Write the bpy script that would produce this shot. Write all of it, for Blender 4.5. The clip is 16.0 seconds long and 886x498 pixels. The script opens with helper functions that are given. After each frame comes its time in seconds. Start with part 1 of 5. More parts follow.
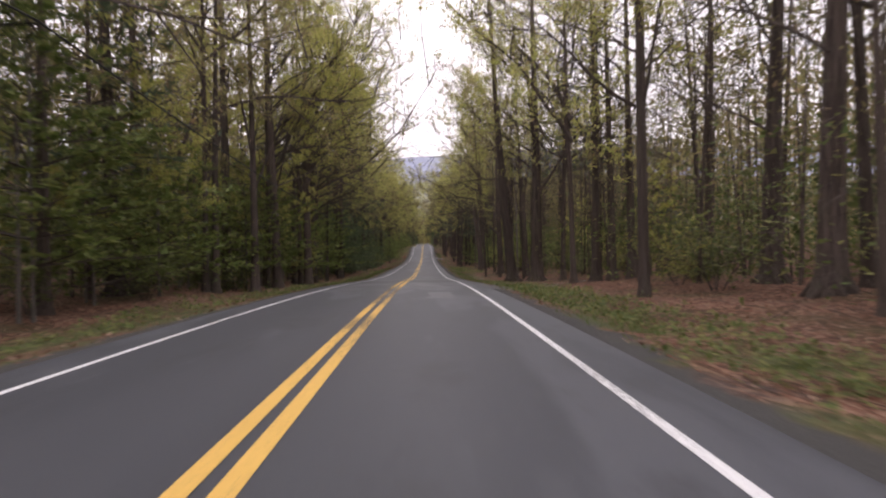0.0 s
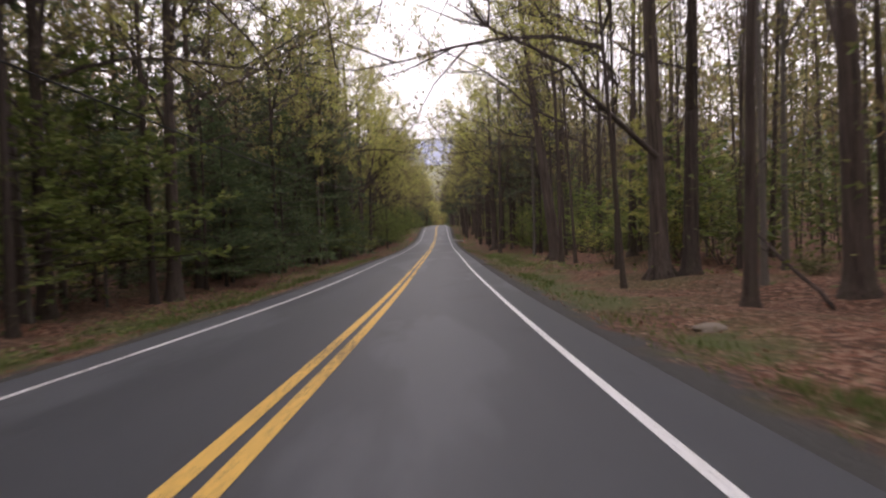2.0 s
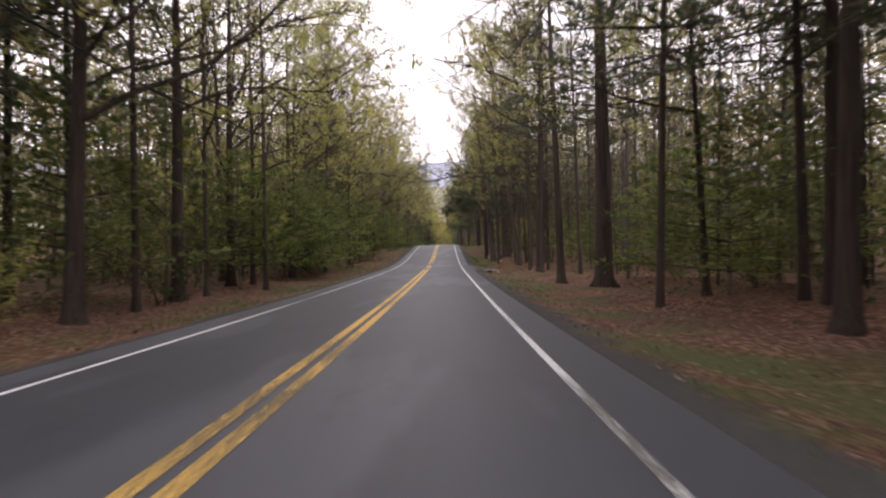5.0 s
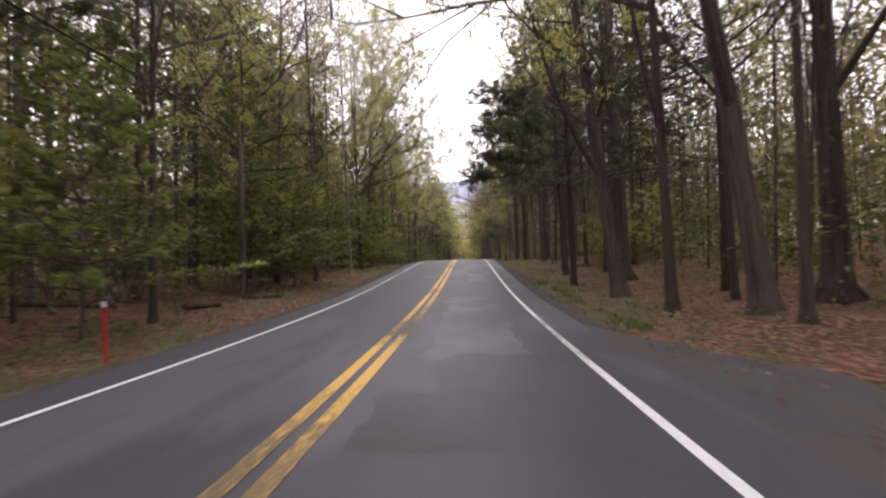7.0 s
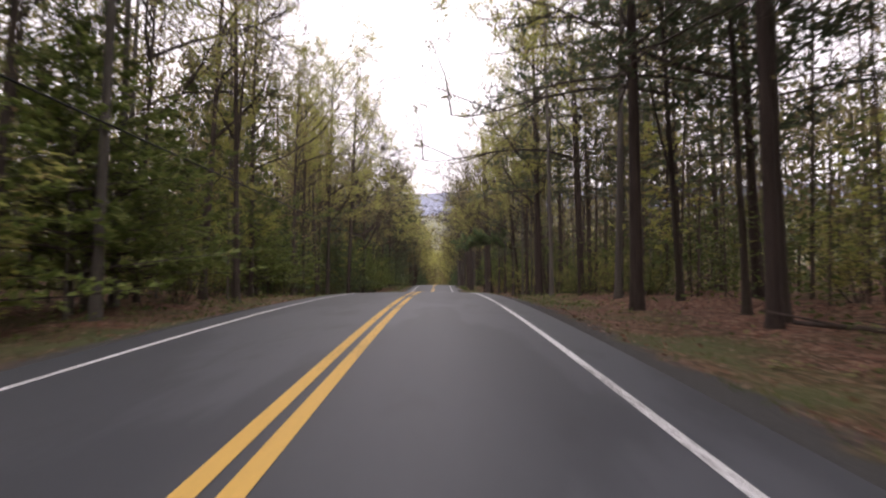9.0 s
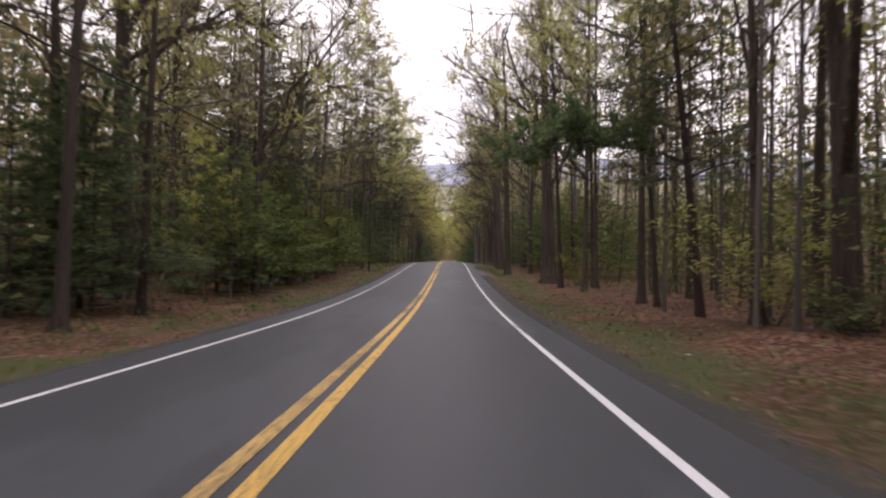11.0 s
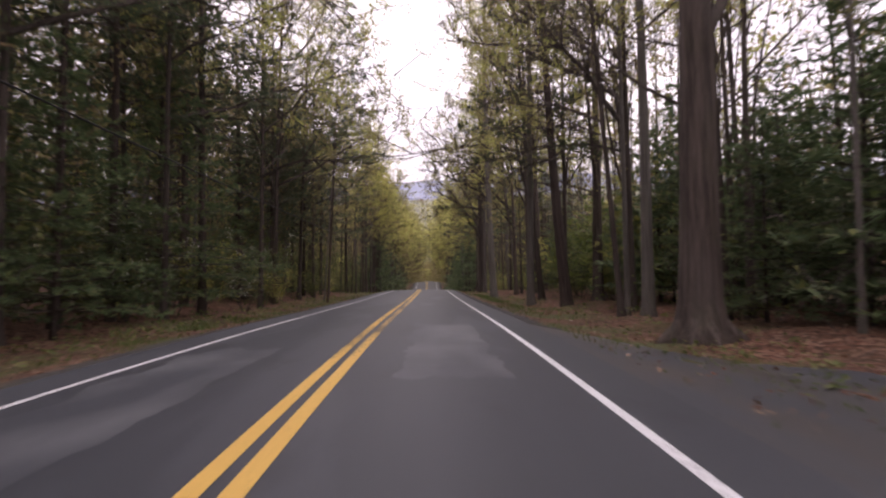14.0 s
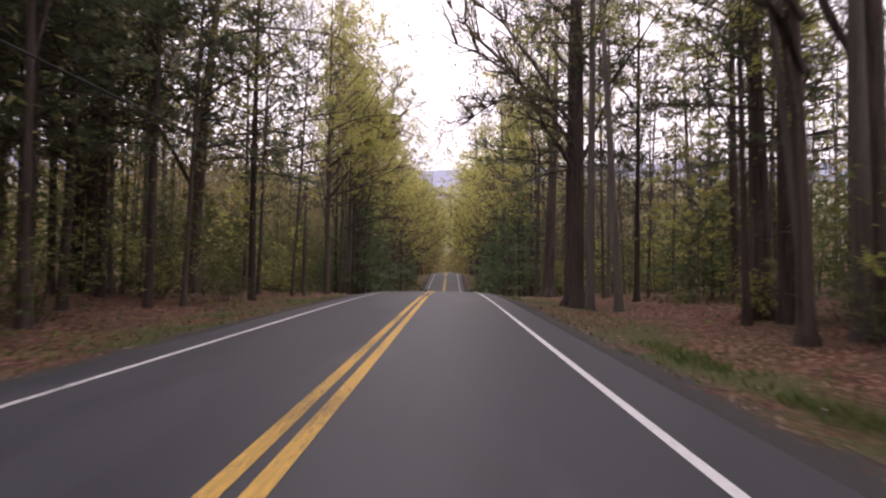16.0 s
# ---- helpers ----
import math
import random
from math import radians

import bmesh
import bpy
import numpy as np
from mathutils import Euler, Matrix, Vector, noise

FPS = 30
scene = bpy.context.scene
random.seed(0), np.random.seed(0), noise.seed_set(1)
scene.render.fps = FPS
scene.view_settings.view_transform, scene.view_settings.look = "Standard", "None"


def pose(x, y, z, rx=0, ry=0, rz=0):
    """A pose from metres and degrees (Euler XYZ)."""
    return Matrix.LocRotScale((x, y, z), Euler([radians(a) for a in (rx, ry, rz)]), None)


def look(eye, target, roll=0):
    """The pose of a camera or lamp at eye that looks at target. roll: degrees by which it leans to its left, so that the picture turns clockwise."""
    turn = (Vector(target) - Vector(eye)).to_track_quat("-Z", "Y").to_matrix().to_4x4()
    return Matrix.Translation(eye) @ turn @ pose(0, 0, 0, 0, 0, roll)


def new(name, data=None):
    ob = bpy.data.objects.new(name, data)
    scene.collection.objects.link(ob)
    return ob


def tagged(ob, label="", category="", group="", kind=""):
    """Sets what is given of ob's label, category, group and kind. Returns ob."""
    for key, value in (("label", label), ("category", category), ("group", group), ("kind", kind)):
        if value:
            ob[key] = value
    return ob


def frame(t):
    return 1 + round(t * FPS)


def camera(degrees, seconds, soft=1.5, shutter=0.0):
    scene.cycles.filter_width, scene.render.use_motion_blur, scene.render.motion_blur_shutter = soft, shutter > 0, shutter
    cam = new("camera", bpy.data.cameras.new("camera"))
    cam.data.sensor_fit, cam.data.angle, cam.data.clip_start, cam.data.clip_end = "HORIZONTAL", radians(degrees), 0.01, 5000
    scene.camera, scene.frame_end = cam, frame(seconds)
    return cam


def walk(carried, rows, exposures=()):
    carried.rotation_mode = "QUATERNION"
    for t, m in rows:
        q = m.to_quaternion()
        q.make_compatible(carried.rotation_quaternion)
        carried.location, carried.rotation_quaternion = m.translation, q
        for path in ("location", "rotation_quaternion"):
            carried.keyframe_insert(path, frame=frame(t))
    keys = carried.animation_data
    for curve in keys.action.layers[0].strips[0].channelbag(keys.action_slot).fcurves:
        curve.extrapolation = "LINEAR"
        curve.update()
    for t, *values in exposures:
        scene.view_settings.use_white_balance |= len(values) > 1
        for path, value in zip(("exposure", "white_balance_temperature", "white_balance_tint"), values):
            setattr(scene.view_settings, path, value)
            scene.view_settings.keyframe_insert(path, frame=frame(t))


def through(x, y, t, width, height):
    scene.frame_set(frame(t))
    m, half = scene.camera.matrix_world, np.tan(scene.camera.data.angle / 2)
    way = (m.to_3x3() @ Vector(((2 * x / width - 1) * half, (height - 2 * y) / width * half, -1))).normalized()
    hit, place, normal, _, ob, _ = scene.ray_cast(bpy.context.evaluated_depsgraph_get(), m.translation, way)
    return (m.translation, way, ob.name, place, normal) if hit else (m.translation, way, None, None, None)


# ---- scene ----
# The road runs along +y, its yellow line at x = 0; the camera drives in the right-hand lane.
cam = camera(74.0, 16.0, soft=2.2, shutter=0.22)
PATH = [
    (0.0, pose(1.25, 25.36, 1.10, 89.34, 0.88, -1.67)),
    (0.5, pose(1.26, 36.83, 0.92, 88.42, -0.92, -1.72)),
    (1.0, pose(1.42, 48.34, 0.61, 89.04, -0.71, -2.26)),
    (1.5, pose(1.49, 59.88, 0.13, 88.63, 1.13, -0.84)),
    (2.0, pose(1.52, 71.41, -0.43, 87.77, 2.15, -0.15)),
    (2.5, pose(1.67, 82.92, -0.91, 88.83, 1.59, -0.92)),
    (3.0, pose(1.81, 94.37, -1.23, 89.78, 2.00, -0.84)),
    (3.5, pose(1.84, 105.69, -1.44, 90.55, 0.49, -0.00)),
    (4.0, pose(1.87, 116.97, -1.61, 90.28, 0.29, -0.43)),
    (4.5, pose(1.80, 128.26, -1.80, 90.17, 0.62, -0.03)),
    (5.0, pose(1.73, 139.57, -1.98, 90.34, 0.94, 0.38)),
    (5.5, pose(1.66, 150.91, -2.10, 90.69, 1.27, 0.79)),
    (6.0, pose(1.59, 162.30, -2.14, 91.02, 1.60, 1.19)),
    (6.5, pose(1.53, 173.75, -2.11, 91.23, 1.93, 1.60)),
    (7.0, pose(1.47, 185.24, -2.05, 92.36, 1.68, 2.60)),
    (7.5, pose(1.37, 196.87, -1.89, 92.21, 0.88, 1.06)),
    (8.0, pose(1.30, 208.62, -1.48, 91.60, 0.09, -0.29)),
    (8.5, pose(1.29, 220.45, -0.82, 93.17, 0.06, -0.24)),
    (9.0, pose(1.29, 232.39, -0.08, 93.60, 0.04, -0.19)),
    (9.5, pose(1.28, 244.39, 0.53, 93.12, 0.01, -0.14)),
    (10.0, pose(1.28, 256.38, 0.86, 92.28, -0.01, -0.08)),
    (10.5, pose(1.27, 268.32, 0.89, 91.51, -0.04, -0.03)),
    (11.0, pose(1.36, 280.21, 0.66, 90.95, -0.68, 0.77)),
    (11.5, pose(1.40, 291.97, 0.37, 89.54, -0.26, 1.47)),
    (12.0, pose(1.40, 303.60, 0.22, 91.48, -0.16, 1.15)),
    (12.5, pose(1.43, 315.04, 0.33, 92.87, 0.63, 0.05)),
    (13.0, pose(1.39, 326.54, 0.62, 93.08, 0.89, 0.30)),
    (13.5, pose(1.35, 337.78, 0.99, 93.40, 0.51, -0.38)),
    (14.0, pose(1.30, 348.74, 1.32, 92.85, 0.72, -1.18)),
    (14.5, pose(1.38, 359.24, 1.47, 91.79, 1.32, -0.73)),
    (15.0, pose(1.42, 369.31, 1.46, 91.26, 0.62, 0.57)),
    (15.5, pose(1.34, 379.23, 1.39, 90.90, -0.48, 0.64)),
    (16.0, pose(1.27, 388.88, 1.35, 91.94, -0.61, 0.76)),
]
# the camera brightens and darkens a little on the way
EXPOSURES = [(0.0, -0.1), (0.5, 0.08), (1.0, 0.45), (1.5, 0.25), (2.0, 0.05), (2.5, 0.1), (3.0, 0.12), (3.5, 0.06), (4.0, 0.22), (6.5, 0.12), (7.0, 0.3), (7.5, 0.15), (8.0, 0.08),
             (10.5, -0.1), (11.0, 0.02), (11.5, 0.12), (12.0, 0.12), (12.5, 0.15), (13.0, -0.05), (13.5, 0.05), (14.0, -0.08), (14.5, 0.15), (15.0, 0.2), (15.5, 0.25), (16.0, 0.03)]
walk(cam, PATH, [(t, stops, 6500, 11.5 if t < 13.2 else 19) for t, stops in EXPOSURES])

# ---- daylight: a bright overcast sky, with a weak and very soft sun behind the cloud ----
world = bpy.data.worlds.new("overcast_sky")
scene.world = world
world.use_nodes = True
wn, wl = world.node_tree.nodes, world.node_tree.links
sky = wn.new("ShaderNodeTexSky")
sky.sky_type, sky.sun_disc = "NISHITA", False
sky.sun_elevation, sky.sun_rotation = radians(48), radians(200)
sky.air_density, sky.dust_density, sky.ozone_density = 1.0, 6.0, 1.0
grey = wn.new("ShaderNodeHueSaturation")
grey.inputs["Saturation"].default_value = 0.25
cloud_at = wn.new("ShaderNodeTexCoord")
cloud = wn.new("ShaderNodeTexNoise")
cloud.inputs["Scale"].default_value, cloud.inputs["Detail"].default_value = 3.0, 5.0
cloud_ramp = wn.new("ShaderNodeValToRGB")
cloud_ramp.color_ramp.elements[0].position, cloud_ramp.color_ramp.elements[0].color = 0.3, (17.4, 15.9, 17.2, 1)
cloud_ramp.color_ramp.elements[1].position, cloud_ramp.color_ramp.elements[1].color = 0.65, (23.5, 21.5, 22.6, 1)
cover = wn.new("ShaderNodeMixRGB")
cover.inputs["Fac"].default_value = 0.8
wl.new(sky.outputs["Color"], grey.inputs["Color"])
wl.new(cloud_at.outputs["Generated"], cloud.inputs["Vector"])
wl.new(cloud.outputs["Fac"], cloud_ramp.inputs["Fac"])
wl.new(grey.outputs["Color"], cover.inputs["Color1"])
wl.new(cloud_ramp.outputs["Color"], cover.inputs["Color2"])
wl.new(cover.outputs["Color"], wn["Background"].inputs["Color"])
wn["Background"].inputs["Strength"].default_value = 0.1

sun = new("sun", bpy.data.lights.new("sun", "SUN"))
sun.data.energy, sun.data.angle, sun.data.color = 0.4, radians(25), (1.0, 0.96, 0.9)
sun.matrix_world = look((60, 120, 150), (0, 200, 0))


# ---- materials ----
def material(name, rough=0.8):
    m = bpy.data.materials.new(name)
    m.use_nodes = True
    nt = m.node_tree
    nt.nodes["Principled BSDF"].inputs["Roughness"].default_value = rough
    nt.nodes["Principled BSDF"].inputs["Specular IOR Level"].default_value = 0.25
    return m, nt, nt.nodes["Principled BSDF"]


def node(nt, kind, **values):
    n = nt.nodes.new(kind)
    for key, value in values.items():
        n.inputs[key.replace("_", " ")].default_value = value
    return n


def coords(nt, scale=(1, 1, 1), kind="Object"):
    at = nt.nodes.new("ShaderNodeTexCoord")
    mp = node(nt, "ShaderNodeMapping", Scale=scale)
    nt.links.new(at.outputs[kind], mp.inputs["Vector"])
    return mp.outputs["Vector"]


def noise_at(nt, vector, scale, detail=4.0, rough=0.55):
    n = node(nt, "ShaderNodeTexNoise", Scale=scale, Detail=detail, Roughness=rough)
    nt.links.new(vector, n.inputs["Vector"])
    return n.outputs["Fac"]


def ramp(nt, fac, *stops):
    r = nt.nodes.new("ShaderNodeValToRGB")
    e = r.color_ramp.elements
    while len(e) < len(stops):
        e.new(0.5)
    for el, (at, colour) in zip(e, stops):
        el.position = at
        el.color = colour if len(colour) == 4 else (*colour, 1)
    nt.links.new(fac, r.inputs["Fac"])
    return r.outputs["Color"]


def mix(nt, fac, a, b, kind="MIX"):
    n = nt.nodes.new("ShaderNodeMixRGB")
    n.blend_type = kind
    for slot, v in (("Fac", fac), ("Color1", a), ("Color2", b)):
        if isinstance(v, (int, float)):
            n.inputs[slot].default_value = v
        elif isinstance(v, tuple):
            n.inputs[slot].default_value = v if len(v) == 4 else (*v, 1)
        else:
            nt.links.new(v, n.inputs[slot])
    return n.outputs["Color"]


def bump(nt, bsdf, height, strength=0.5, distance=0.02):
    b = node(nt, "ShaderNodeBump", Strength=strength, Distance=distance)
    nt.links.new(height, b.inputs["Height"])
    nt.links.new(b.outputs["Normal"], bsdf.inputs["Normal"])


def random_of(nt):
    return nt.nodes.new("ShaderNodeObjectInfo").outputs["Random"]


W3, B3 = (1, 1, 1), (0, 0, 0)


def bark(name, dark, light, moss=0.0):
    m, nt, b = material(name, 0.92)
    v = coords(nt, (1, 1, 0.12))
    n1, n2 = noise_at(nt, v, 4.5, 9, 0.74), noise_at(nt, coords(nt, (1, 1, 0.5)), 0.9, 5)
    c = mix(nt, ramp(nt, n1, (0.38, B3), (0.62, W3)), dark, light)
    c = mix(nt, ramp(nt, n2, (0.45, B3), (0.75, (0.5, 0.5, 0.5))), c, tuple(0.6 * a + 0.03 for a in light))
    c = mix(nt, ramp(nt, random_of(nt), (0.0, B3), (1.0, (0.45, 0.45, 0.45))), c, tuple(0.55 * a for a in dark))
    if moss:
        c = mix(nt, ramp(nt, noise_at(nt, coords(nt), 0.9, 5), (0.5, B3), (0.72, (moss, moss, moss))), c, (0.07, 0.085, 0.03))
    nt.links.new(c, b.inputs["Base Color"])
    bump(nt, b, n1, 0.9, 0.03)
    return m


def leaf(name, a, b2, c3=None, through=0.45):
    """Thin leaves: light is reflected and let through."""
    m, nt, b = material(name, 0.6)
    isl = nt.nodes.new("ShaderNodeNewGeometry").outputs["Random Per Island"]
    c = ramp(nt, isl, (0.0, a), (0.6, b2), (1.0, c3 or b2))
    hue = node(nt, "ShaderNodeHueSaturation", Saturation=1.0)
    val = node(nt, "ShaderNodeMapRange", From_Min=0.0, From_Max=1.0, To_Min=0.75, To_Max=1.25)
    nt.links.new(random_of(nt), val.inputs["Value"])
    nt.links.new(val.outputs["Result"], hue.inputs["Value"])
    nt.links.new(c, hue.inputs["Color"])
    nt.links.new(hue.outputs["Color"], b.inputs["Base Color"])
    tr = nt.nodes.new("ShaderNodeBsdfTranslucent")
    nt.links.new(hue.outputs["Color"], tr.inputs["Color"])
    ms = node(nt, "ShaderNodeMixShader", Fac=through)
    nt.links.new(b.outputs["BSDF"], ms.inputs[1])
    nt.links.new(tr.outputs["BSDF"], ms.inputs[2])
    nt.links.new(ms.outputs["Shader"], nt.nodes["Material Output"].inputs["Surface"])
    return m


def asphalt_material():
    m, nt, b = material("asphalt", 0.54)
    b.inputs["Specular IOR Level"].default_value = 0.6
    v = coords(nt)
    grain = noise_at(nt, v, 90, 3, 0.7)
    c = ramp(nt, grain, (0.3, (0.03, 0.0315, 0.039)), (0.7, (0.058, 0.062, 0.075)))
    # worn, paler stretches with sharp, irregular borders, drawn out along the lanes
    worn = noise_at(nt, coords(nt, (0.42, 0.075, 1)), 1.0, 5, 0.5)
    c = mix(nt, ramp(nt, worn, (0.53, B3), (0.575, (0.75, 0.75, 0.75))), c, (0.088, 0.092, 0.108))
    tracks = noise_at(nt, coords(nt, (0.9, 0.02, 1)), 1.0, 3)
    c = mix(nt, ramp(nt, tracks, (0.4, B3), (0.7, (0.35, 0.35, 0.35))), c, (0.072, 0.075, 0.088))
    # the surface is mixed darker from y = 240 on
    along = nt.nodes.new("ShaderNodeSeparateXYZ")
    nt.links.new(v, along.inputs["Vector"])
    dark_stretch = node(nt, "ShaderNodeMapRange", From_Min=236.0, From_Max=262.0, To_Min=0.0, To_Max=0.42)
    nt.links.new(along.outputs["Y"], dark_stretch.inputs["Value"])
    c = mix(nt, dark_stretch.outputs["Result"], c, mix(nt, grain, (0.018, 0.019, 0.023), (0.042, 0.044, 0.052)))
    stain = noise_at(nt, coords(nt, (1.0, 0.4, 1)), 0.9, 6, 0.65)
    c = mix(nt, ramp(nt, stain, (0.56, B3), (0.7, (0.6, 0.6, 0.6))), c, (0.024, 0.024, 0.027))
    nt.links.new(c, b.inputs["Base Color"])
    bump(nt, b, grain, 0.22, 0.005)
    return m


def patch_material(name, tone):
    m, nt, b = material(name, 0.54)
    b.inputs["Specular IOR Level"].default_value = 0.6
    g = noise_at(nt, coords(nt), 80, 3, 0.7)
    c = ramp(nt, g, (0.3, tuple(0.8 * t for t in tone)), (0.7, tuple(1.2 * t for t in tone)))
    c = mix(nt, ramp(nt, noise_at(nt, coords(nt), 1.3, 5), (0.45, B3), (0.7, (0.5, 0.5, 0.5))), c, tuple(0.7 * t for t in tone))
    # the field breaks up into the colour of the road round it
    c = mix(nt, ramp(nt, noise_at(nt, coords(nt, (1, 0.4, 1)), 0.8, 5, 0.5), (0.36, B3), (0.6, (0.9, 0.9, 0.9))), c, mix(nt, g, (0.03, 0.0315, 0.039), (0.058, 0.062, 0.075)))
    nt.links.new(c, b.inputs["Base Color"])
    bump(nt, b, g, 0.3, 0.005)
    return m


def paint_material(name, colour, wear):
    m, nt, b = material(name, 0.6)
    v = coords(nt)
    fine, broad = noise_at(nt, v, 22, 5, 0.7), noise_at(nt, coords(nt, (0.3, 0.12, 1)), 1.0, 3)
    total = mix(nt, 0.5, fine, broad)
    c = mix(nt, ramp(nt, total, (wear, B3), (wear + 0.05, W3)), (0.085, 0.08, 0.07), colour)
    c = mix(nt, ramp(nt, fine, (0.35, (0.3, 0.3, 0.3)), (0.6, B3)), c, tuple(0.55 * a for a in colour))
    nt.links.new(c, b.inputs["Base Color"])
    return m


def ground_material():
    """Gravel by the asphalt, then patchy grass, then leaf litter under the trees."""
    m, nt, b = material("forest_floor", 0.95)
    v = coords(nt)
    vor = node(nt, "ShaderNodeTexVoronoi", Scale=11.0)
    nt.links.new(v, vor.inputs["Vector"])
    cell = nt.nodes.new("ShaderNodeSeparateColor")
    nt.links.new(vor.outputs["Color"], cell.inputs["Color"])
    litter = ramp(nt, cell.outputs["Red"], (0.0, (0.03, 0.017, 0.013)), (0.35, (0.115, 0.055, 0.036)), (0.65, (0.2, 0.088, 0.055)), (0.92, (0.34, 0.21, 0.15)))
    litter = mix(nt, ramp(nt, noise_at(nt, v, 0.35, 5), (0.4, B3), (0.65, (0.45, 0.45, 0.45))), litter, (0.055, 0.037, 0.027))
    litter = mix(nt, ramp(nt, noise_at(nt, v, 0.22, 4), (0.5, B3), (0.68, (0.55, 0.55, 0.55))), litter, (0.055, 0.07, 0.025))
    blade = noise_at(nt, v, 34, 4, 0.7)
    grass = ramp(nt, blade, (0.3, (0.045, 0.06, 0.022)), (0.6, (0.1, 0.12, 0.045)), (0.8, (0.17, 0.15, 0.08)))
    gravel = ramp(nt, noise_at(nt, v, 46, 3, 0.75), (0.3, (0.04, 0.039, 0.039)), (0.7, (0.1, 0.096, 0.093)))
    sx = nt.nodes.new("ShaderNodeSeparateXYZ")
    nt.links.new(v, sx.inputs["Vector"])
    ab = nt.nodes.new("ShaderNodeMath")
    ab.operation = "ABSOLUTE"
    nt.links.new(sx.outputs["X"], ab.inputs[0])
    wob = nt.nodes.new("ShaderNodeMath")
    wob.operation = "MULTIPLY_ADD"
    nt.links.new(noise_at(nt, v, 0.8, 5, 0.65), wob.inputs[0])
    wob.inputs[1].default_value = 2.6
    nt.links.new(ab.outputs[0], wob.inputs[2])
    dist = nt.nodes.new("ShaderNodeMapRange")
    dist.inputs["From Max"].default_value = 20.0
    nt.links.new(wob.outputs[0], dist.inputs["Value"])
    green = mix(nt, ramp(nt, noise_at(nt, v, 0.3, 4), (0.45, B3), (0.58, (0.85, 0.85, 0.85))), litter, grass)
    c = mix(nt, ramp(nt, dist.outputs["Result"], (0.28, B3), (0.31, W3)), gravel, green)
    c = mix(nt, ramp(nt, dist.outputs["Result"], (0.39, B3), (0.47, W3)), c, litter)
    nt.links.new(c, b.inputs["Base Color"])
    bump(nt, b, mix(nt, 0.5, vor.outputs["Distance"], blade), 0.8, 0.05)
    return m


M_ASPHALT = asphalt_material()
M_PALE = patch_material("pale_old_asphalt", (0.115, 0.117, 0.128))
M_TAR = patch_material("dark_tar_repair", (0.026, 0.027, 0.03))
M_YELLOW = paint_material("yellow_road_paint", (0.8, 0.5, 0.13), 0.43)
M_WHITE = paint_material("white_road_paint", (0.86, 0.85, 0.87), 0.4)
M_YELLOW_WORN = paint_material("worn_yellow_paint", (0.74, 0.48, 0.17), 0.472)
M_GROUND = ground_material()
M_DIRT = patch_material("trodden_gravel", (0.066, 0.054, 0.047))
M_OAK = bark("oak_bark", (0.037, 0.028, 0.025), (0.145, 0.112, 0.098), 0.15)
M_GREYBARK = bark("smooth_grey_bark", (0.085, 0.075, 0.069), (0.25, 0.22, 0.2), 0.2)
M_PINEBARK = bark("pine_bark", (0.034, 0.025, 0.023), (0.122, 0.09, 0.079))
M_PALEBARK = bark("pale_bark", (0.2, 0.19, 0.17), (0.42, 0.4, 0.37))
M_TWIG = bark("twig_bark", (0.047, 0.038, 0.034), (0.14, 0.113, 0.1))
M_SPRING = leaf("spring_leaves", (0.42, 0.46, 0.13), (0.54, 0.53, 0.165), (0.45, 0.33, 0.17), 0.6)
M_OLIVE = leaf("olive_leaves", (0.225, 0.22, 0.09), (0.335, 0.305, 0.13), (0.345, 0.24, 0.145), 0.52)
M_SHRUB = leaf("shrub_leaves", (0.075, 0.11, 0.036), (0.145, 0.175, 0.058), (0.24, 0.235, 0.09), 0.4)
M_LAYER = leaf("beech_leaves", (0.135, 0.19, 0.055), (0.235, 0.285, 0.085), (0.34, 0.36, 0.13), 0.45)
M_NEEDLE = leaf("pine_needles", (0.07, 0.096, 0.058), (0.118, 0.15, 0.085), (0.21, 0.165, 0.105), 0.36)
M_HEMLOCK = leaf("hemlock_needles", (0.085, 0.13, 0.068), (0.15, 0.21, 0.098), (0.23, 0.25, 0.12), 0.42)
M_BLOSSOM = leaf("white_blossom", (0.6, 0.62, 0.5), (0.7, 0.7, 0.62), None, 0.35)
M_LITTER = leaf("fallen_leaves", (0.08, 0.035, 0.022), (0.2, 0.088, 0.052), (0.42, 0.3, 0.22), 0.12)
M_GRASS = leaf("grass_blades", (0.07, 0.11, 0.03), (0.11, 0.15, 0.045), (0.2, 0.17, 0.08), 0.3)


def plain(name, colour, rough=0.7, metal=0.0):
    m, nt, b = material(name, rough)
    c = mix(nt, ramp(nt, noise_at(nt, coords(nt), 9, 5, 0.65), (0.4, B3), (0.75, (0.6, 0.6, 0.6))), colour, tuple(0.55 * a for a in colour))
    nt.links.new(c, b.inputs["Base Color"])
    b.inputs["Metallic"].default_value = metal
    return m


M_CONCRETE = plain("weathered_concrete", (0.5, 0.48, 0.44), 0.9)
M_STONE = plain("pale_field_stone", (0.24, 0.2, 0.165), 0.95)
M_RED = plain("red_plastic", (0.55, 0.03, 0.03), 0.45)
M_CABLE = plain("black_cable", (0.02, 0.02, 0.02), 0.6)
M_POLE = bark("weathered_pole_wood", (0.055, 0.045, 0.038), (0.14, 0.115, 0.095))
M_CARD = plain("white_litter", (0.75, 0.74, 0.72), 0.7)
# near-black stands in for the shade inside the culvert pipe
M_PIPE_SHADE = plain("dark_pipe", (0.03, 0.03, 0.03), 0.9)


def hill_material(name, low, high, scale):
    m, nt, b = material(name, 1.0)
    n = noise_at(nt, coords(nt), scale, 8, 0.7)
    nt.links.new(ramp(nt, n, (0.3, low), (0.7, high)), b.inputs["Base Color"])
    b.inputs["Specular IOR Level"].default_value = 0.0
    return m


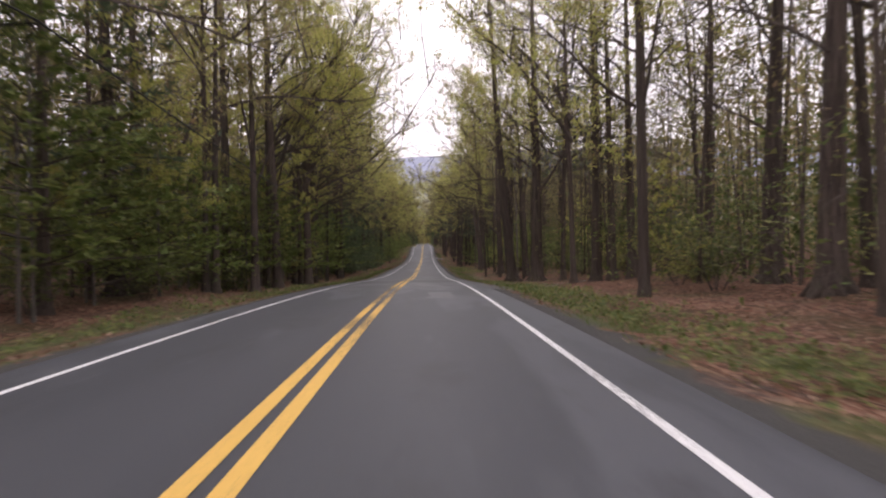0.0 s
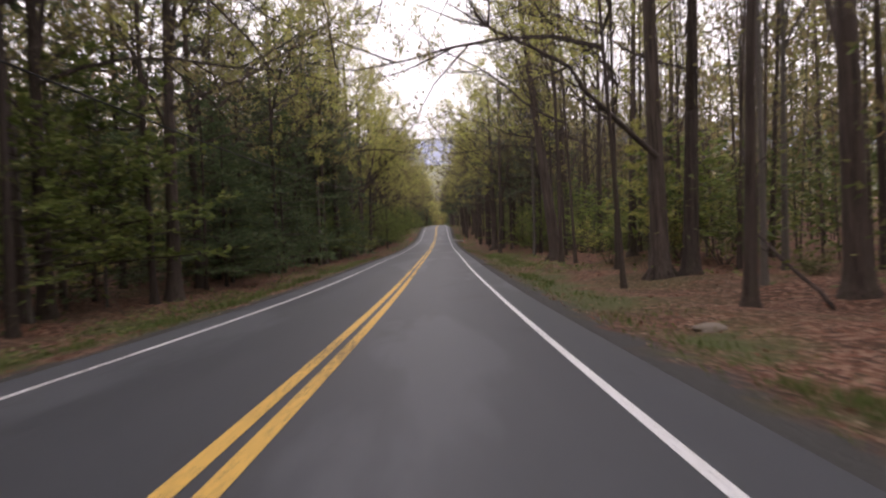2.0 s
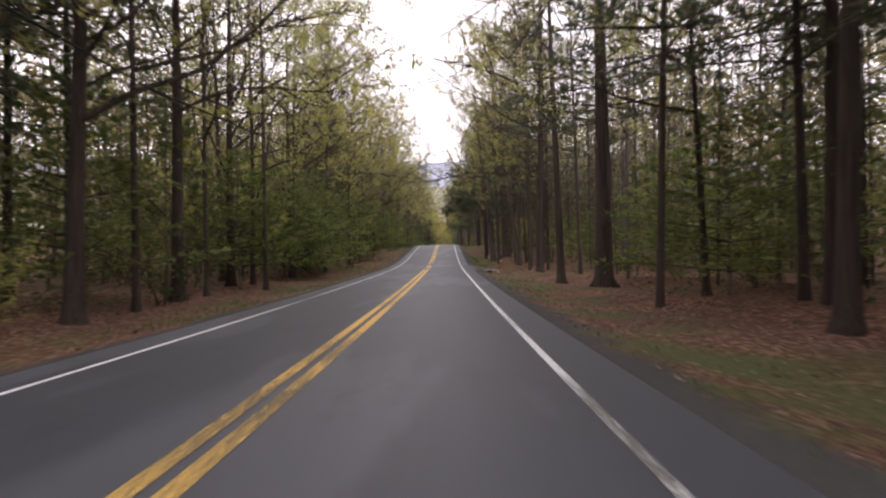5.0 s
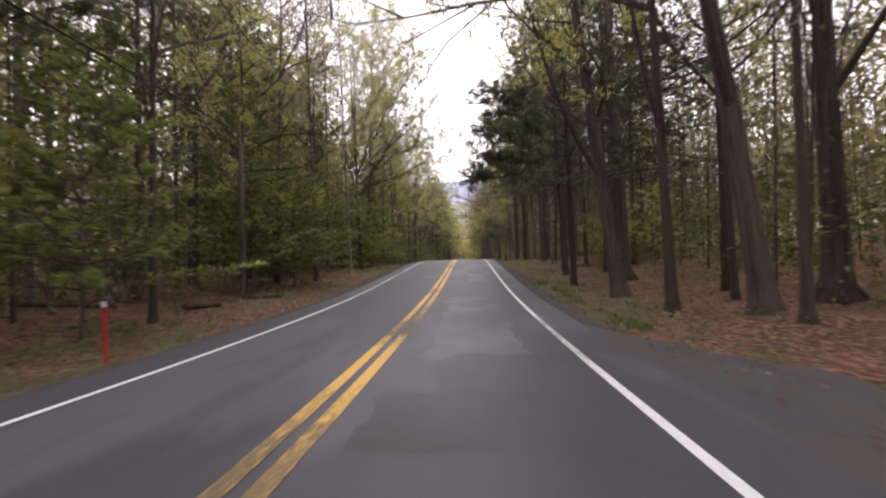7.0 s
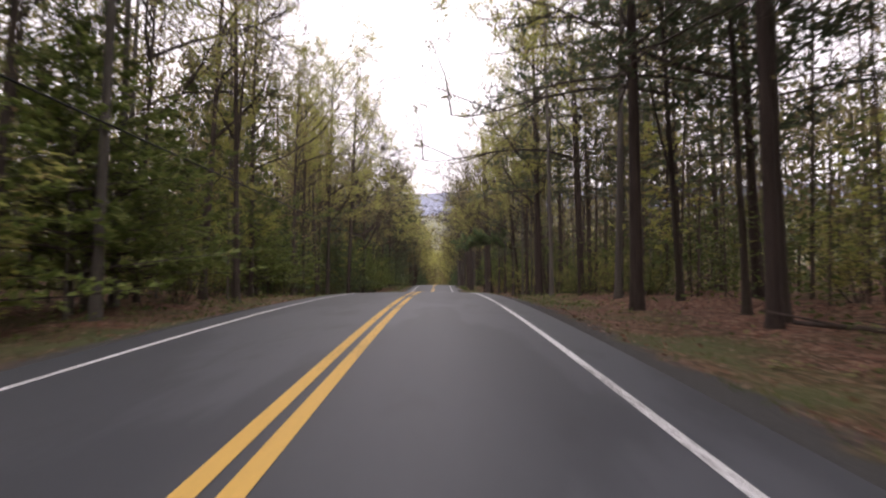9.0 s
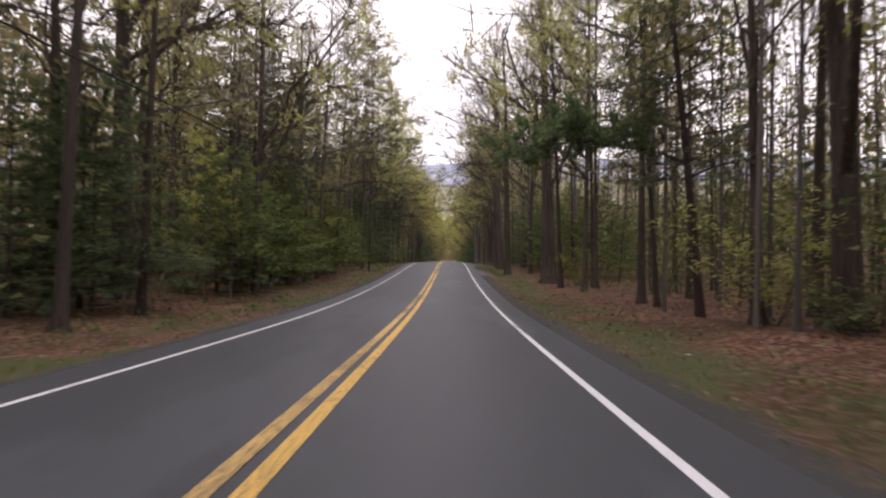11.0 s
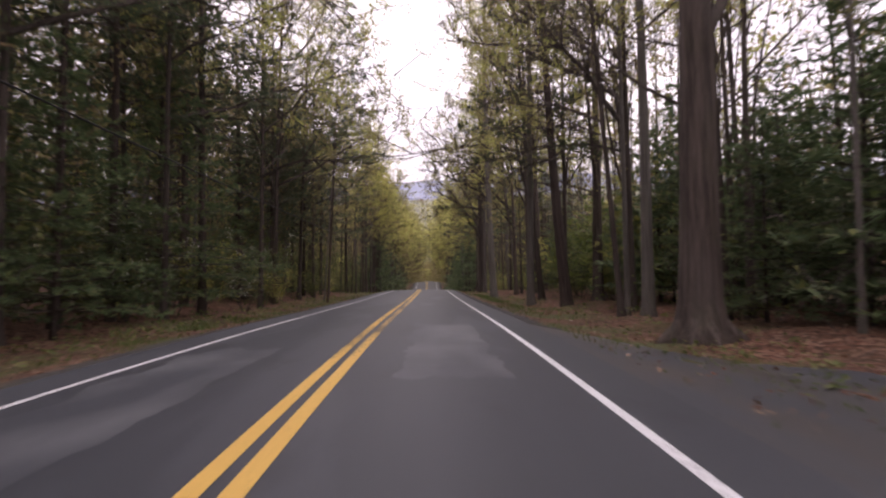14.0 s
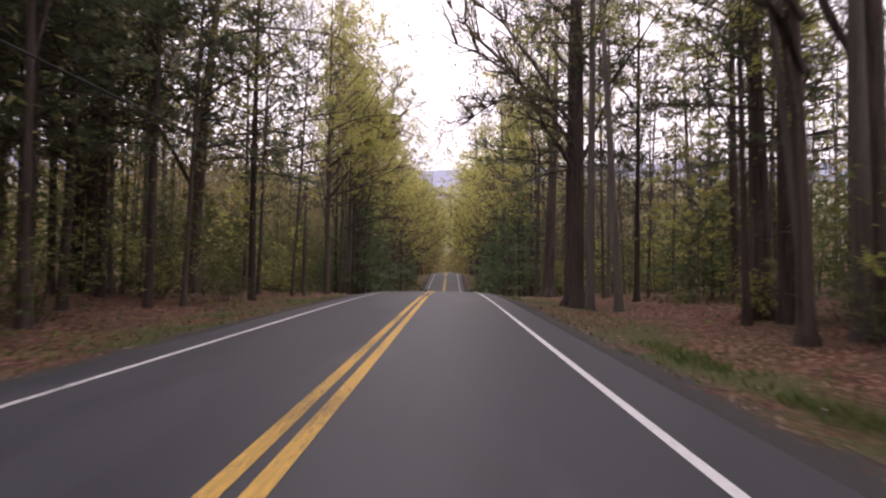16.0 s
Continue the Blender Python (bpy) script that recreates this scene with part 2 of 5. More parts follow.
# air haze is painted into both colours: blue-grey far off, pale olive nearer
M_HILL = hill_material("far_wooded_hill", (0.28, 0.3, 0.39), (0.38, 0.4, 0.49), 0.02)
M_SLOPE = hill_material("hazy_wooded_slope", (0.2, 0.2, 0.15), (0.34, 0.34, 0.26), 0.06)


# ---- the lie of the land: heights of the road every 15 m from y = -15, smoothed ----
LEVELS = [0.03, 0.0, -0.09, -0.25, -0.53, -1.14, -1.94, -2.47, -2.73, -2.94, -3.23, -3.41, -3.45, -3.39, -3.29,
          -2.8, -1.83, -0.9, -0.38, -0.37, -0.77, -1.15, -1.01, -0.6, -0.03, 0.23, 0.11, 0.03, 0.05, 0.04,
          -0.3, -1.2, -2.1, -2.8, -2.9, -2.2, -1.2, -0.3, 0.15, 0.1, -0.4, -0.9, -1.2, -1.4, -1.5, -1.5]
LV = np.array(LEVELS)


def road_z(y):
    u = np.clip((np.asarray(y, float) + 15) / 15, 1, len(LV) - 2.001)
    i = u.astype(int)
    w = u - i
    return ((1 - w) ** 3 * LV[i - 1] + (3 * w ** 3 - 6 * w ** 2 + 4) * LV[i] + (-3 * w ** 3 + 3 * w ** 2 + 3 * w + 1) * LV[i + 1] + w ** 3 * LV[i + 2]) / 6


def ground_z(x, y):
    """Falls from the asphalt's edge to a shallow ditch, then rises gently among the trees."""
    a = np.abs(x)
    z = road_z(y) - np.interp(a, (0, 3.3, 3.9, 6, 9, 14, 26, 60, 120, 400), (0.16, 0.16, 0.1, 0.4, 0.35, 0.12, -0.1, -3.5, -6, -6))
    rough = np.clip((a - 4.3) / 4, 0, 1)
    z = z + rough * (0.07 * np.sin(0.9 * x + 0.31 * y) + 0.06 * np.sin(1.7 * y - 0.5 * x) + 0.05 * np.sin(0.37 * y + 1.1 * x))
    # a low bank of leaves on the right
    z = z + 0.42 * np.exp(-((x - 13.5) / 4.0) ** 2 - ((y - 107) / 9.0) ** 2)
    return z


def gz(x, y):
    return float(ground_z(np.float64(x), np.float64(y)))


# ---- mesh helpers ----
def mesh(name, verts, faces, mat, smooth=False):
    me = bpy.data.meshes.new(name)
    me.from_pydata(verts, [], faces)
    me.materials.append(mat)
    if smooth:
        me.polygons.foreach_set("use_smooth", [True] * len(me.polygons))
    me.update()
    return me


def part(name, me, parent, label="", at=None):
    """Links a mesh as one part under a thing."""
    ob = new(name, me)
    ob.parent = parent
    if at is not None:
        ob.matrix_basis = at
    return tagged(ob, label)


def empty(name, m, label, category, group=""):
    e = new(name)
    e.empty_display_size = 0.2
    e.matrix_basis = m
    return tagged(e, label, category, group)


def tube(vs, fs, points, radii, sides):
    """A tapered tube through points, added to vs and fs."""
    first = len(vs)
    for k, (p, r) in enumerate(zip(points, radii)):
        a = points[max(k - 1, 0)]
        b = points[min(k + 1, len(points) - 1)]
        d = (b - a).normalized()
        u = d.orthogonal().normalized() if abs(d.z) < 0.99 else Vector((1, 0, 0))
        w = d.cross(u).normalized()
        for s in range(sides):
            an = 2 * math.pi * s / sides
            vs.append(p + r * (math.cos(an) * u + math.sin(an) * w))
    for k in range(len(points) - 1):
        for s in range(sides):
            i, j = first + k * sides + s, first + k * sides + (s + 1) % sides
            fs.append((i, j, j + sides, i + sides))


def unit(rng):
    while True:
        v = Vector((rng.uniform(-1, 1), rng.uniform(-1, 1), rng.uniform(-1, 1)))
        if 0.1 < v.length < 1:
            return v.normalized()


def leaf_tri(vs, fs, p, d, n, length, width):
    """One small pointed leaf or tuft of needles, broad at its stem."""
    s = d.cross(n)
    s = s.normalized() if s.length > 1e-4 else Vector((1, 0, 0))
    i = len(vs)
    vs.extend((p - width * s, p + width * s, p + length * d))
    fs.append((i, i + 1, i + 2))


def leaf_quad(vs, fs, p, d, n, length, width):
    """One pointed leaf: four corners from its stem p along d."""
    s = d.cross(n)
    s = s.normalized() if s.length > 1e-4 else Vector((1, 0, 0))
    i = len(vs)
    vs.extend((p, p + 0.5 * length * d + width * s, p + length * d, p + 0.45 * length * d - width * s))
    fs.append((i, i + 1, i + 2, i + 3))


# ---- road ----
YS = np.concatenate((np.arange(-60, 460, 1.5), np.arange(460, 620, 3.0), np.arange(620, 1500, 40.0)))


# how far the painted lines stray from their places, by distance along the road
STRAY_Y = (0, 57, 68, 78, 90, 103, 113, 126, 160, 180, 193, 215, 275, 297, 310, 320, 345, 354, 368, 380, 397, 420)
STRAY = {"centre": (0, 0, 0.035, 0.03, 0.014, 0, 0.01, 0, 0.015, 0.03, 0.055, 0.046, 0.036, 0.046, 0.03, 0.03, 0.036, 0, 0.004, 0.018, 0.028, 0),
         "left": (0, 0, 0.1, -0.12, 0.02, 0.08, 0.06, 0.03, 0, 0.05, 0.08, -0.03, -0.1, 0.02, -0.02, -0.06, -0.03, -0.04, 0.1, 0.1, 0, 0),
         "right": (0, 0, 0, 0, 0, -0.05, -0.045, 0, 0, 0, 0, 0, 0, 0, 0, 0, 0, 0, -0.02, 0, 0, 0)}


def strip(name, xs, mat, lift=0.0, y0=-60, y1=1500, wob=0.0, stray=None):
    ys = YS[(YS >= y0) & (YS <= y1)]
    vs, fs = [], []
    for y in ys:
        z = float(road_z(y))
        for k, x in enumerate(xs):
            e = wob * (noise.noise(Vector((x, 0.35 * y, 3.0))) + 0.6 * noise.noise(Vector((x, 1.7 * y, 8.0)))) if wob and k in (0, len(xs) - 1) else 0.0
            xx = x + e + (float(np.interp(y, STRAY_Y, STRAY[stray])) if stray else 0.0)
            drop = 0.1 if wob and k in (0, len(xs) - 1) else 0.0
            vs.append((xx, y, z - 0.021 * abs(xx) + lift - drop))
    n = len(xs)
    for i in range(len(ys) - 1):
        for k in range(n - 1):
            a = i * n + k
            fs.append((a, a + 1, a + n + 1, a + n))
    return new(name, mesh(name, vs, fs, mat))


road = tagged(strip("road", (-3.95, -3.86, -3.05, -1.5, 0.0, 1.5, 3.05, 3.86, 3.95), M_ASPHALT, 0.0, wob=0.14),
              "two-lane asphalt road, grey and patched, through woods", "road", kind="structure")
WORN_L, WORN_R = ((276, 316.5),), ((196.5, 207), (330, 346.5), (361.5, 379.5))


def centre_line(x, worn):
    """One yellow line, laid in stretches of sound and of worn paint."""
    at = -60
    for a, b in (*worn, (1500, None)):
        tagged(strip("centre_line", (x - 0.077, x + 0.077), M_YELLOW, 0.006, at, a, stray="centre"), "solid yellow centre line with ragged edges", "road marking", kind="structure")
        if b:
            tagged(strip("centre_line", (x - 0.077, x + 0.077), M_YELLOW_WORN, 0.006, a, b, stray="centre"), "worn stretch of yellow centre line, broken and pale", "road marking", kind="structure")
            at = b


for x, w, side_name in ((3.05, 0.055, "right"), (-3.05, 0.05, "left")):
    tagged(strip("edge_line", (x - w, x + w), M_WHITE, 0.006, stray=side_name), "solid white edge line painted on the asphalt", "road marking", kind="structure")
centre_line(-0.131, WORN_L)
centre_line(0.131, WORN_R)


def road_patch(x0, x1, y0, y1, mat, seed, text):
    """A repair or worn field in the asphalt with an uneven outline."""
    nxp, nyp = 11, 31
    xs, ys = np.linspace(x0, x1, nxp), np.linspace(y0, y1, nyp)
    vs, fs = [], []
    wide, long = 0.16 * (x1 - x0), 0.14 * (y1 - y0)
    for i, y in enumerate(ys):
        for k, x in enumerate(xs):
            ex = wide * (noise.noise(Vector((seed, 0.9 * y, k))) + 0.4 * noise.noise(Vector((seed, 4 * y, k)))) if k in (0, nxp - 1) else 0
            ey = long * (noise.noise(Vector((1.6 * x, seed, i))) + 0.4 * noise.noise(Vector((7 * x, seed, i)))) if i in (0, nyp - 1) else 0
            vs.append((x + ex, y + ey, float(road_z(y + ey)) - 0.021 * abs(x + ex) + 0.003))
    for i in range(nyp - 1):
        for k in range(nxp - 1):
            a = i * nxp + k
            fs.append((a, a + 1, a + nxp + 1, a + nxp))
    tagged(new("asphalt_patch", mesh("asphalt_patch", vs, fs, mat)), text, "road patch", kind="structure")


PALE_T, TAR_T = "pale worn field of old asphalt", "dark tar repair in the asphalt"
road_patch(1.3, 2.1, 42.7, 46.1, M_PALE, 1, PALE_T)
road_patch(-2.6, 2.8, 47.6, 57.0, M_PALE, 2, PALE_T)
road_patch(-2.8, 2.9, 65.0, 69.0, M_PALE, 14, PALE_T)
road_patch(1.0, 2.1, 319.4, 321.2, M_PALE, 3, PALE_T)
road_patch(0.8, 2.3, 194.0, 202.6, M_PALE, 4, PALE_T)
road_patch(0.6, 2.9, 203.4, 206.2, M_PALE, 5, PALE_T)
road_patch(1.4, 2.3, 214.5, 220.2, M_PALE, 6, PALE_T)
road_patch(3.15, 3.75, 104.6, 106.3, M_PALE, 7, PALE_T)
road_patch(1.2, 3.7, 132.2, 135.6, M_PALE, 8, PALE_T)
road_patch(-2.7, -1.3, 352.0, 359.0, M_PALE, 9, PALE_T)
road_patch(0.9, 2.3, 356.0, 364.0, M_PALE, 10, PALE_T)
road_patch(0.9, 1.5, 199.0, 201.0, M_TAR, 11, TAR_T)
road_patch(0.5, 2.4, 189.5, 191.5, M_TAR, 12, TAR_T)
road_patch(-2.7, 2.8, 58.0, 64.6, M_TAR, 13, TAR_T)

# ---- ground: one sheet out to the horizon ----
gx = np.concatenate((-np.array([1500, 700, 350, 180, 100, 60, 40, 30, 24]), np.arange(-20, -3.2, 0.7), np.arange(-3.0, 3.1, 1.5),
                     np.arange(3.3, 20.1, 0.7), np.array([24, 30, 40, 60, 100, 180, 350, 700, 1500])))
gy = np.concatenate((np.array([-900, -400, -200, -100]), np.arange(-60, 470, 1.5), np.arange(470, 640, 6.0), np.array([660, 720, 800, 1000, 1300, 1800, 2600])))
GX, GY = np.meshgrid(gx, gy)
GZ = ground_z(GX, GY)
nx = len(gx)
g_faces = [(i * nx + k, i * nx + k + 1, (i + 1) * nx + k + 1, (i + 1) * nx + k) for i in range(len(gy) - 1) for k in range(nx - 1)]
ground = new("ground", mesh("ground", np.stack((GX, GY, GZ), -1).reshape(-1, 3).tolist(), g_faces, M_GROUND, True))
tagged(ground, "forest floor of brown leaf litter with grassy, gravelly verges", "ground", kind="structure")

def dirt_patch(x0, x1, y0, y1, seed):
    """Bare trodden gravel on the shoulder, with a ragged outer edge that sinks into the leaves."""
    na, nb = 15, 41
    vs, fs = [], []
    for i in range(nb):
        v = i / (nb - 1)
        y = y0 + (y1 - y0) * v
        wide = (x1 - x0) * min(1.0, 2.6 * min(v, 1 - v) + 0.06) * (1 + 0.35 * noise.noise(Vector((seed, 0.55 * y, 0))) + 0.15 * noise.noise(Vector((seed, 2.6 * y, 5))))
        for k in range(na):
            u = k / (na - 1)
            x = x0 + wide * u
            vs.append((x, y, gz(x, y) + 0.02 - 0.06 * max(0.0, u - 0.85) / 0.15 + 0.012 * noise.noise(Vector((3 * x, 3 * y, seed)))))
    for i in range(nb - 1):
        for k in range(na - 1):
            a = i * na + k
            fs.append((a, a + 1, a + na + 1, a + na))
    tagged(new("gravel_shoulder", mesh("gravel_shoulder", vs, fs, M_DIRT, True)), "bare grey-brown trodden gravel beside the asphalt", "shoulder", kind="structure")


for place in ((3.72, 7.2, 49, 61, 31), (3.72, 7.0, 186.8, 198, 32), (3.72, 6.2, 329, 338, 33), (3.72, 8.0, 349, 364, 34)):
    dirt_patch(*place)

# a wooded hillside beyond the road's end and a ridge far behind it, air haze in their colours
def ridge(name, dist, high, wave, mat, text):
    vs, fs = [], []
    for i, a in enumerate(np.linspace(-60, 60, 120)):
        x, y = dist * math.sin(radians(a)), dist * math.cos(radians(a))
        h = high + wave * math.sin(0.11 * a + 0.4) + 0.5 * wave * noise.noise(Vector((0.12 * a, 0, dist))) + 0.12 * wave * noise.noise(Vector((1.3 * a, 4, 0)))
        vs.extend(((0.8 * x, 0.8 * y, -6), (0.92 * x, 0.92 * y, 0.55 * h), (x, y, h), (1.1 * x, 1.1 * y, -6)))
    for i in range(119):
        for k in range(3):
            fs.append((4 * i + k, 4 * i + 4 + k, 4 * i + 5 + k, 4 * i + k + 1))
    return tagged(new(name, mesh(name, vs, fs, mat, True)), text, "hill", kind="structure")


ridge("backdrop", 2600, 365, 30, M_HILL, "wooded ridge far away, with blue-grey haze in its colour")
ridge("hillside", 1250, 118, 12, M_SLOPE, "olive wooded hillside beyond the road, with pale haze in its colour")


# ---- trees ----
H0 = 22.0


def trunk_mesh(name, seed, mat, flare=1.5, top=0.22, sides=9, forks=0):
    """A trunk of 22 m and unit radius, with a flared foot, to be scaled."""
    rng = random.Random(seed)
    vs, fs, pts = [], [], []
    bend, ph = rng.uniform(0.3, 0.9), rng.uniform(0, 6.28)
    zs = (-0.6, 0.0, 0.3, 0.9, 2.5, 5.0, 8.0, 12.0, 17.0, 22.0)
    for z in zs:
        t = max(z, 0) / 22
        r = (1 - t) * (1 - top) + top + (flare - 1) * math.exp(-max(z, 0) / 0.35)
        cx, cy = bend * math.sin(2.6 * t + ph) - bend * math.sin(ph), bend * math.cos(3.1 * t + ph) - bend * math.cos(ph)
        for s in range(sides):
            a = 2 * math.pi * s / sides
            lob = 1 + 0.07 * math.sin(3 * a + ph) * math.exp(-max(z, 0) / 1.5) + 0.05 * noise.noise(Vector((math.cos(a) * 2, math.sin(a) * 2 + seed, z)))
            vs.append((cx + r * lob * math.cos(a), cy + r * lob * math.sin(a), z))
    n = len(zs)
    for k in range(n - 1):
        for s in range(sides):
            i, j = k * sides + s, k * sides + (s + 1) % sides
            fs.append((i, j, j + sides, i + sides))
    fs.append(tuple((n - 1) * sides + s for s in range(sides)))
    for f in range(forks):
        # a heavy limb that leaves the trunk and climbs beside it
        first, z0, a0 = len(vs), rng.uniform(4.5, 9.0), rng.uniform(0, 6.28)
        far, up = rng.uniform(5, 11), rng.uniform(6, 9)
        t0 = z0 / 22
        r0 = ((1 - t0) * (1 - top) + top) * rng.uniform(0.5, 0.7)
        bx, by = bend * math.sin(2.6 * t0 + ph) - bend * math.sin(ph), bend * math.cos(3.1 * t0 + ph) - bend * math.cos(ph)
        for k in range(6):
            u = k / 5
            out = far * u ** 0.8 + 0.5 * math.sin(5 * u + ph)
            for q in range(6):
                a = 6.283 * q / 6
                r = r0 * (1 - 0.75 * u)
                vs.append((bx + out * math.cos(a0) + r * math.cos(a), by + out * math.sin(a0) + r * math.sin(a), z0 + up * u + 0.06 * r * math.cos(a - a0)))
        for k in range(5):
            for q in range(6):
                i, j = first + 6 * k + q, first + 6 * k + (q + 1) % 6
                fs.append((i, j, j + 6, i + 6))
    return mesh(name, vs, fs, mat, True)


def limb_path(rng, p, d, length, steps, rise, wobble):
    pts = [p]
    for _ in range(steps):
        d = (d + wobble * unit(rng) + Vector((0, 0, rise))).normalized()
        p = p + d * (length / steps)
        pts.append(p)
    return pts, d


def leafy_template(name, seed, low, count, reach, side=0.0, leaves=5, size=0.17, mat=None, twigs=3, bare=0.0):
    """Limbs and leaves of a broad-leaved tree of 22 m. low: the height of its lowest limb; side: how far its limbs lean to +x."""
    rng = random.Random(seed)
    bv, bf, lv, lf = [], [], [], []
    for k in range(count):
        t = (k + rng.random() * 0.7) / count
        z = low + (21.3 - low) * t ** 0.9
        a = 2.4 * k + rng.uniform(-0.5, 0.5)
        out = Vector((math.cos(a) + side, math.sin(a), 0)).normalized()
        up = (rng.uniform(0.45, 1.0) + 0.7 * t) * (1 - 0.2 * side * max(out.x, 0))
        ln = reach * (1.0 - 0.6 * t) * rng.uniform(0.7, 1.2) * (1 + 0.45 * side * max(out.x, -0.5))
        n = 6 if side > 0.4 else 4
        pts, d = limb_path(rng, Vector((0, 0, z)), (out + Vector((0, 0, up))).normalized(), ln, n, 0.04, 0.3 if side > 0.4 else 0.22)
        r = 0.017 + 0.0075 * ln
        tube(bv, bf, pts, [r * (1 - 0.86 * q / n) for q in range(n + 1)], 4)
        for j in range(6 if side > 0.4 else 5):
            b = rng.uniform(0.2, 1.0)
            i = min(int(b * n), n - 1)
            p = pts[i].lerp(pts[i + 1], b * n - i)
            d2 = ((pts[i + 1] - pts[i]).normalized() + 1.1 * unit(rng) + Vector((0, 0, 0.15))).normalized()
            l2 = ln * rng.uniform(0.25, 0.5)
            p2, d3 = limb_path(rng, p, d2, l2, 2, 0.06, 0.25)
            if side > 0.4:
                tube(bv, bf, p2, (0.42 * r, 0.28 * r, 0.1 * r), 3)
            else:
                tube(bv, bf, [p2[0], p2[2]], (0.4 * r, 0.14 * r), 3)
                p2[1] = p2[0].lerp(p2[2], 0.5)
            for q in range(twigs):
                c = rng.uniform(0.3, 1.0)
                m = min(int(c * 2), 1)
                p4 = p2[m].lerp(p2[m + 1], c * 2 - m)
                d4 = (d3 + 1.2 * unit(rng)).normalized()
                e4 = p4 + d4 * rng.uniform(0.5, 1.2)
                leaf_quad(bv, bf, p4, d4, unit(rng), (e4 - p4).length, 0.014)
                if rng.random() < bare:
                    continue
                for _ in range(2 * leaves):
                    pl = p4.lerp(e4, rng.uniform(0.1, 1.1)) + 0.22 * unit(rng)
                    leaf_tri(lv, lf, pl, (unit(rng) + 0.5 * d4).normalized(), unit(rng), 0.85 * size * rng.uniform(0.5, 1.5), 0.2 * size)
    return mesh(name + "_limbs", bv, bf, M_TWIG), mesh(name + "_crown", lv, lf, mat or M_SPRING)


def pine_template(name, seed, low, whorls, reach, mat, droop=-0.05, tufts=9, size=0.42, height=22.0, wide=0.085, each=6):
    """Whorls of nearly level boughs with tufts of needles."""
    rng = random.Random(seed)
    bv, bf, lv, lf = [], [], [], []
    for k in range(whorls):
        t = (k + rng.uniform(-0.2, 0.2)) / whorls
        z = low + (height - 0.3 - low) * max(t, 0)
        n = rng.choice((4, 5, 5, 6))
        turn = rng.uniform(0, 6.28)
        for j in range(n):
            if rng.random() < 0.12:
                continue
            a = turn + 6.283 * j / n + rng.uniform(-0.3, 0.3)
            ln = (reach * (1 - t) ** 0.75 + 0.35) * rng.uniform(0.6, 1.15)
            pts, d = limb_path(rng, Vector((0, 0, z)), Vector((math.cos(a), math.sin(a), 0.12 + 0.5 * t)).normalized(), ln, 3, droop, 0.12)
            r = 0.014 + 0.009 * ln
            tube(bv, bf, pts, (r, 0.75 * r, 0.5 * r, 0.2 * r), 3)
            nt_ = max(3, int(tufts * ln / 2.2))
            for q in range(nt_):
                b = 0.25 + 0.78 * (q + rng.random()) / nt_
                i = min(int(b * 3), 2)
                p = pts[i].lerp(pts[i + 1], min(b * 3 - i, 1.1))
                sidew = Vector((-math.sin(a), math.cos(a), 0)) * rng.choice((-1, 1))
                f = (0.8 * sidew + 0.55 * Vector((math.cos(a), math.sin(a), 0)) + 0.35 * unit(rng)).normalized()
                tip = p + f * ln * 0.16 * (1.3 - b) * rng.uniform(0.3, 1.4)
                for _ in range(each):
                    leaf_tri(lv, lf, tip + 0.1 * unit(rng), (f + 0.6 * unit(rng) + Vector((0, 0, 0.12))).normalized(), unit(rng) * 0.6 + Vector((0, 0, 1)), 0.8 * size * rng.uniform(0.6, 1.2), wide * size)
    return mesh(name + "_limbs", bv, bf, M_TWIG), mesh(name + "_crown", lv, lf, mat)


def shrub_template(name, seed, height, spread, stems, mat, leaves=7, size=0.12):
    rng = random.Random(seed)
    bv, bf, lv, lf = [], [], [], []
    for k in range(stems):
        a = 6.283 * k / stems + rng.uniform(-0.4, 0.4)
        pts, d = limb_path(rng, Vector((0.1 * math.cos(a), 0.1 * math.sin(a), -0.1)), Vector((spread * math.cos(a) / height, spread * math.sin(a) / height, 1)).normalized(),
                           height * rng.uniform(0.7, 1.1), 4, 0.0, 0.22)
        tube(bv, bf, pts, (0.022, 0.018, 0.014, 0.009, 0.004), 3)
        for q in range(9):
            b = rng.uniform(0.2, 1.0)
            i = min(int(b * 4), 3)
            p = pts[i].lerp(pts[i + 1], b * 4 - i)
            e = p + (unit(rng) * Vector((1, 1, 0.35)) + 0.3 * d).normalized() * rng.uniform(0.4, 0.34 * height)
            tube(bv, bf, [p, e], (0.007, 0.003), 3)
            for _ in range(2 * leaves):
                pl = p.lerp(e, rng.uniform(0.2, 1.1)) + 0.16 * unit(rng)
                leaf_tri(lv, lf, pl, (unit(rng) * Vector((1, 1, 0.4))).normalized(), Vector((0, 0, 1)) + 0.5 * unit(rng), 0.8 * size * rng.uniform(0.7, 1.4), 0.2 * size)
    return mesh(name + "_stems", bv, bf, M_TWIG), mesh(name + "_leaves", lv, lf, mat)


TRUNKS = {"oak": [trunk_mesh("oak_trunk", s, M_OAK, 1.6, 0.22, 10, f) for s, f in ((1, 0), (2, 1), (3, 2), (9, 0), (10, 1))],
          "grey": [trunk_mesh("grey_trunk", s, M_GREYBARK, 1.35, 0.22, 9, f) for s, f in ((4, 0), (5, 1))],
          "pine": [trunk_mesh("pine_trunk", s, M_PINEBARK, 1.25, 0.12) for s in (6, 7)],
          "pale": [trunk_mesh("pale_trunk", 8, M_PALEBARK, 1.2)]}
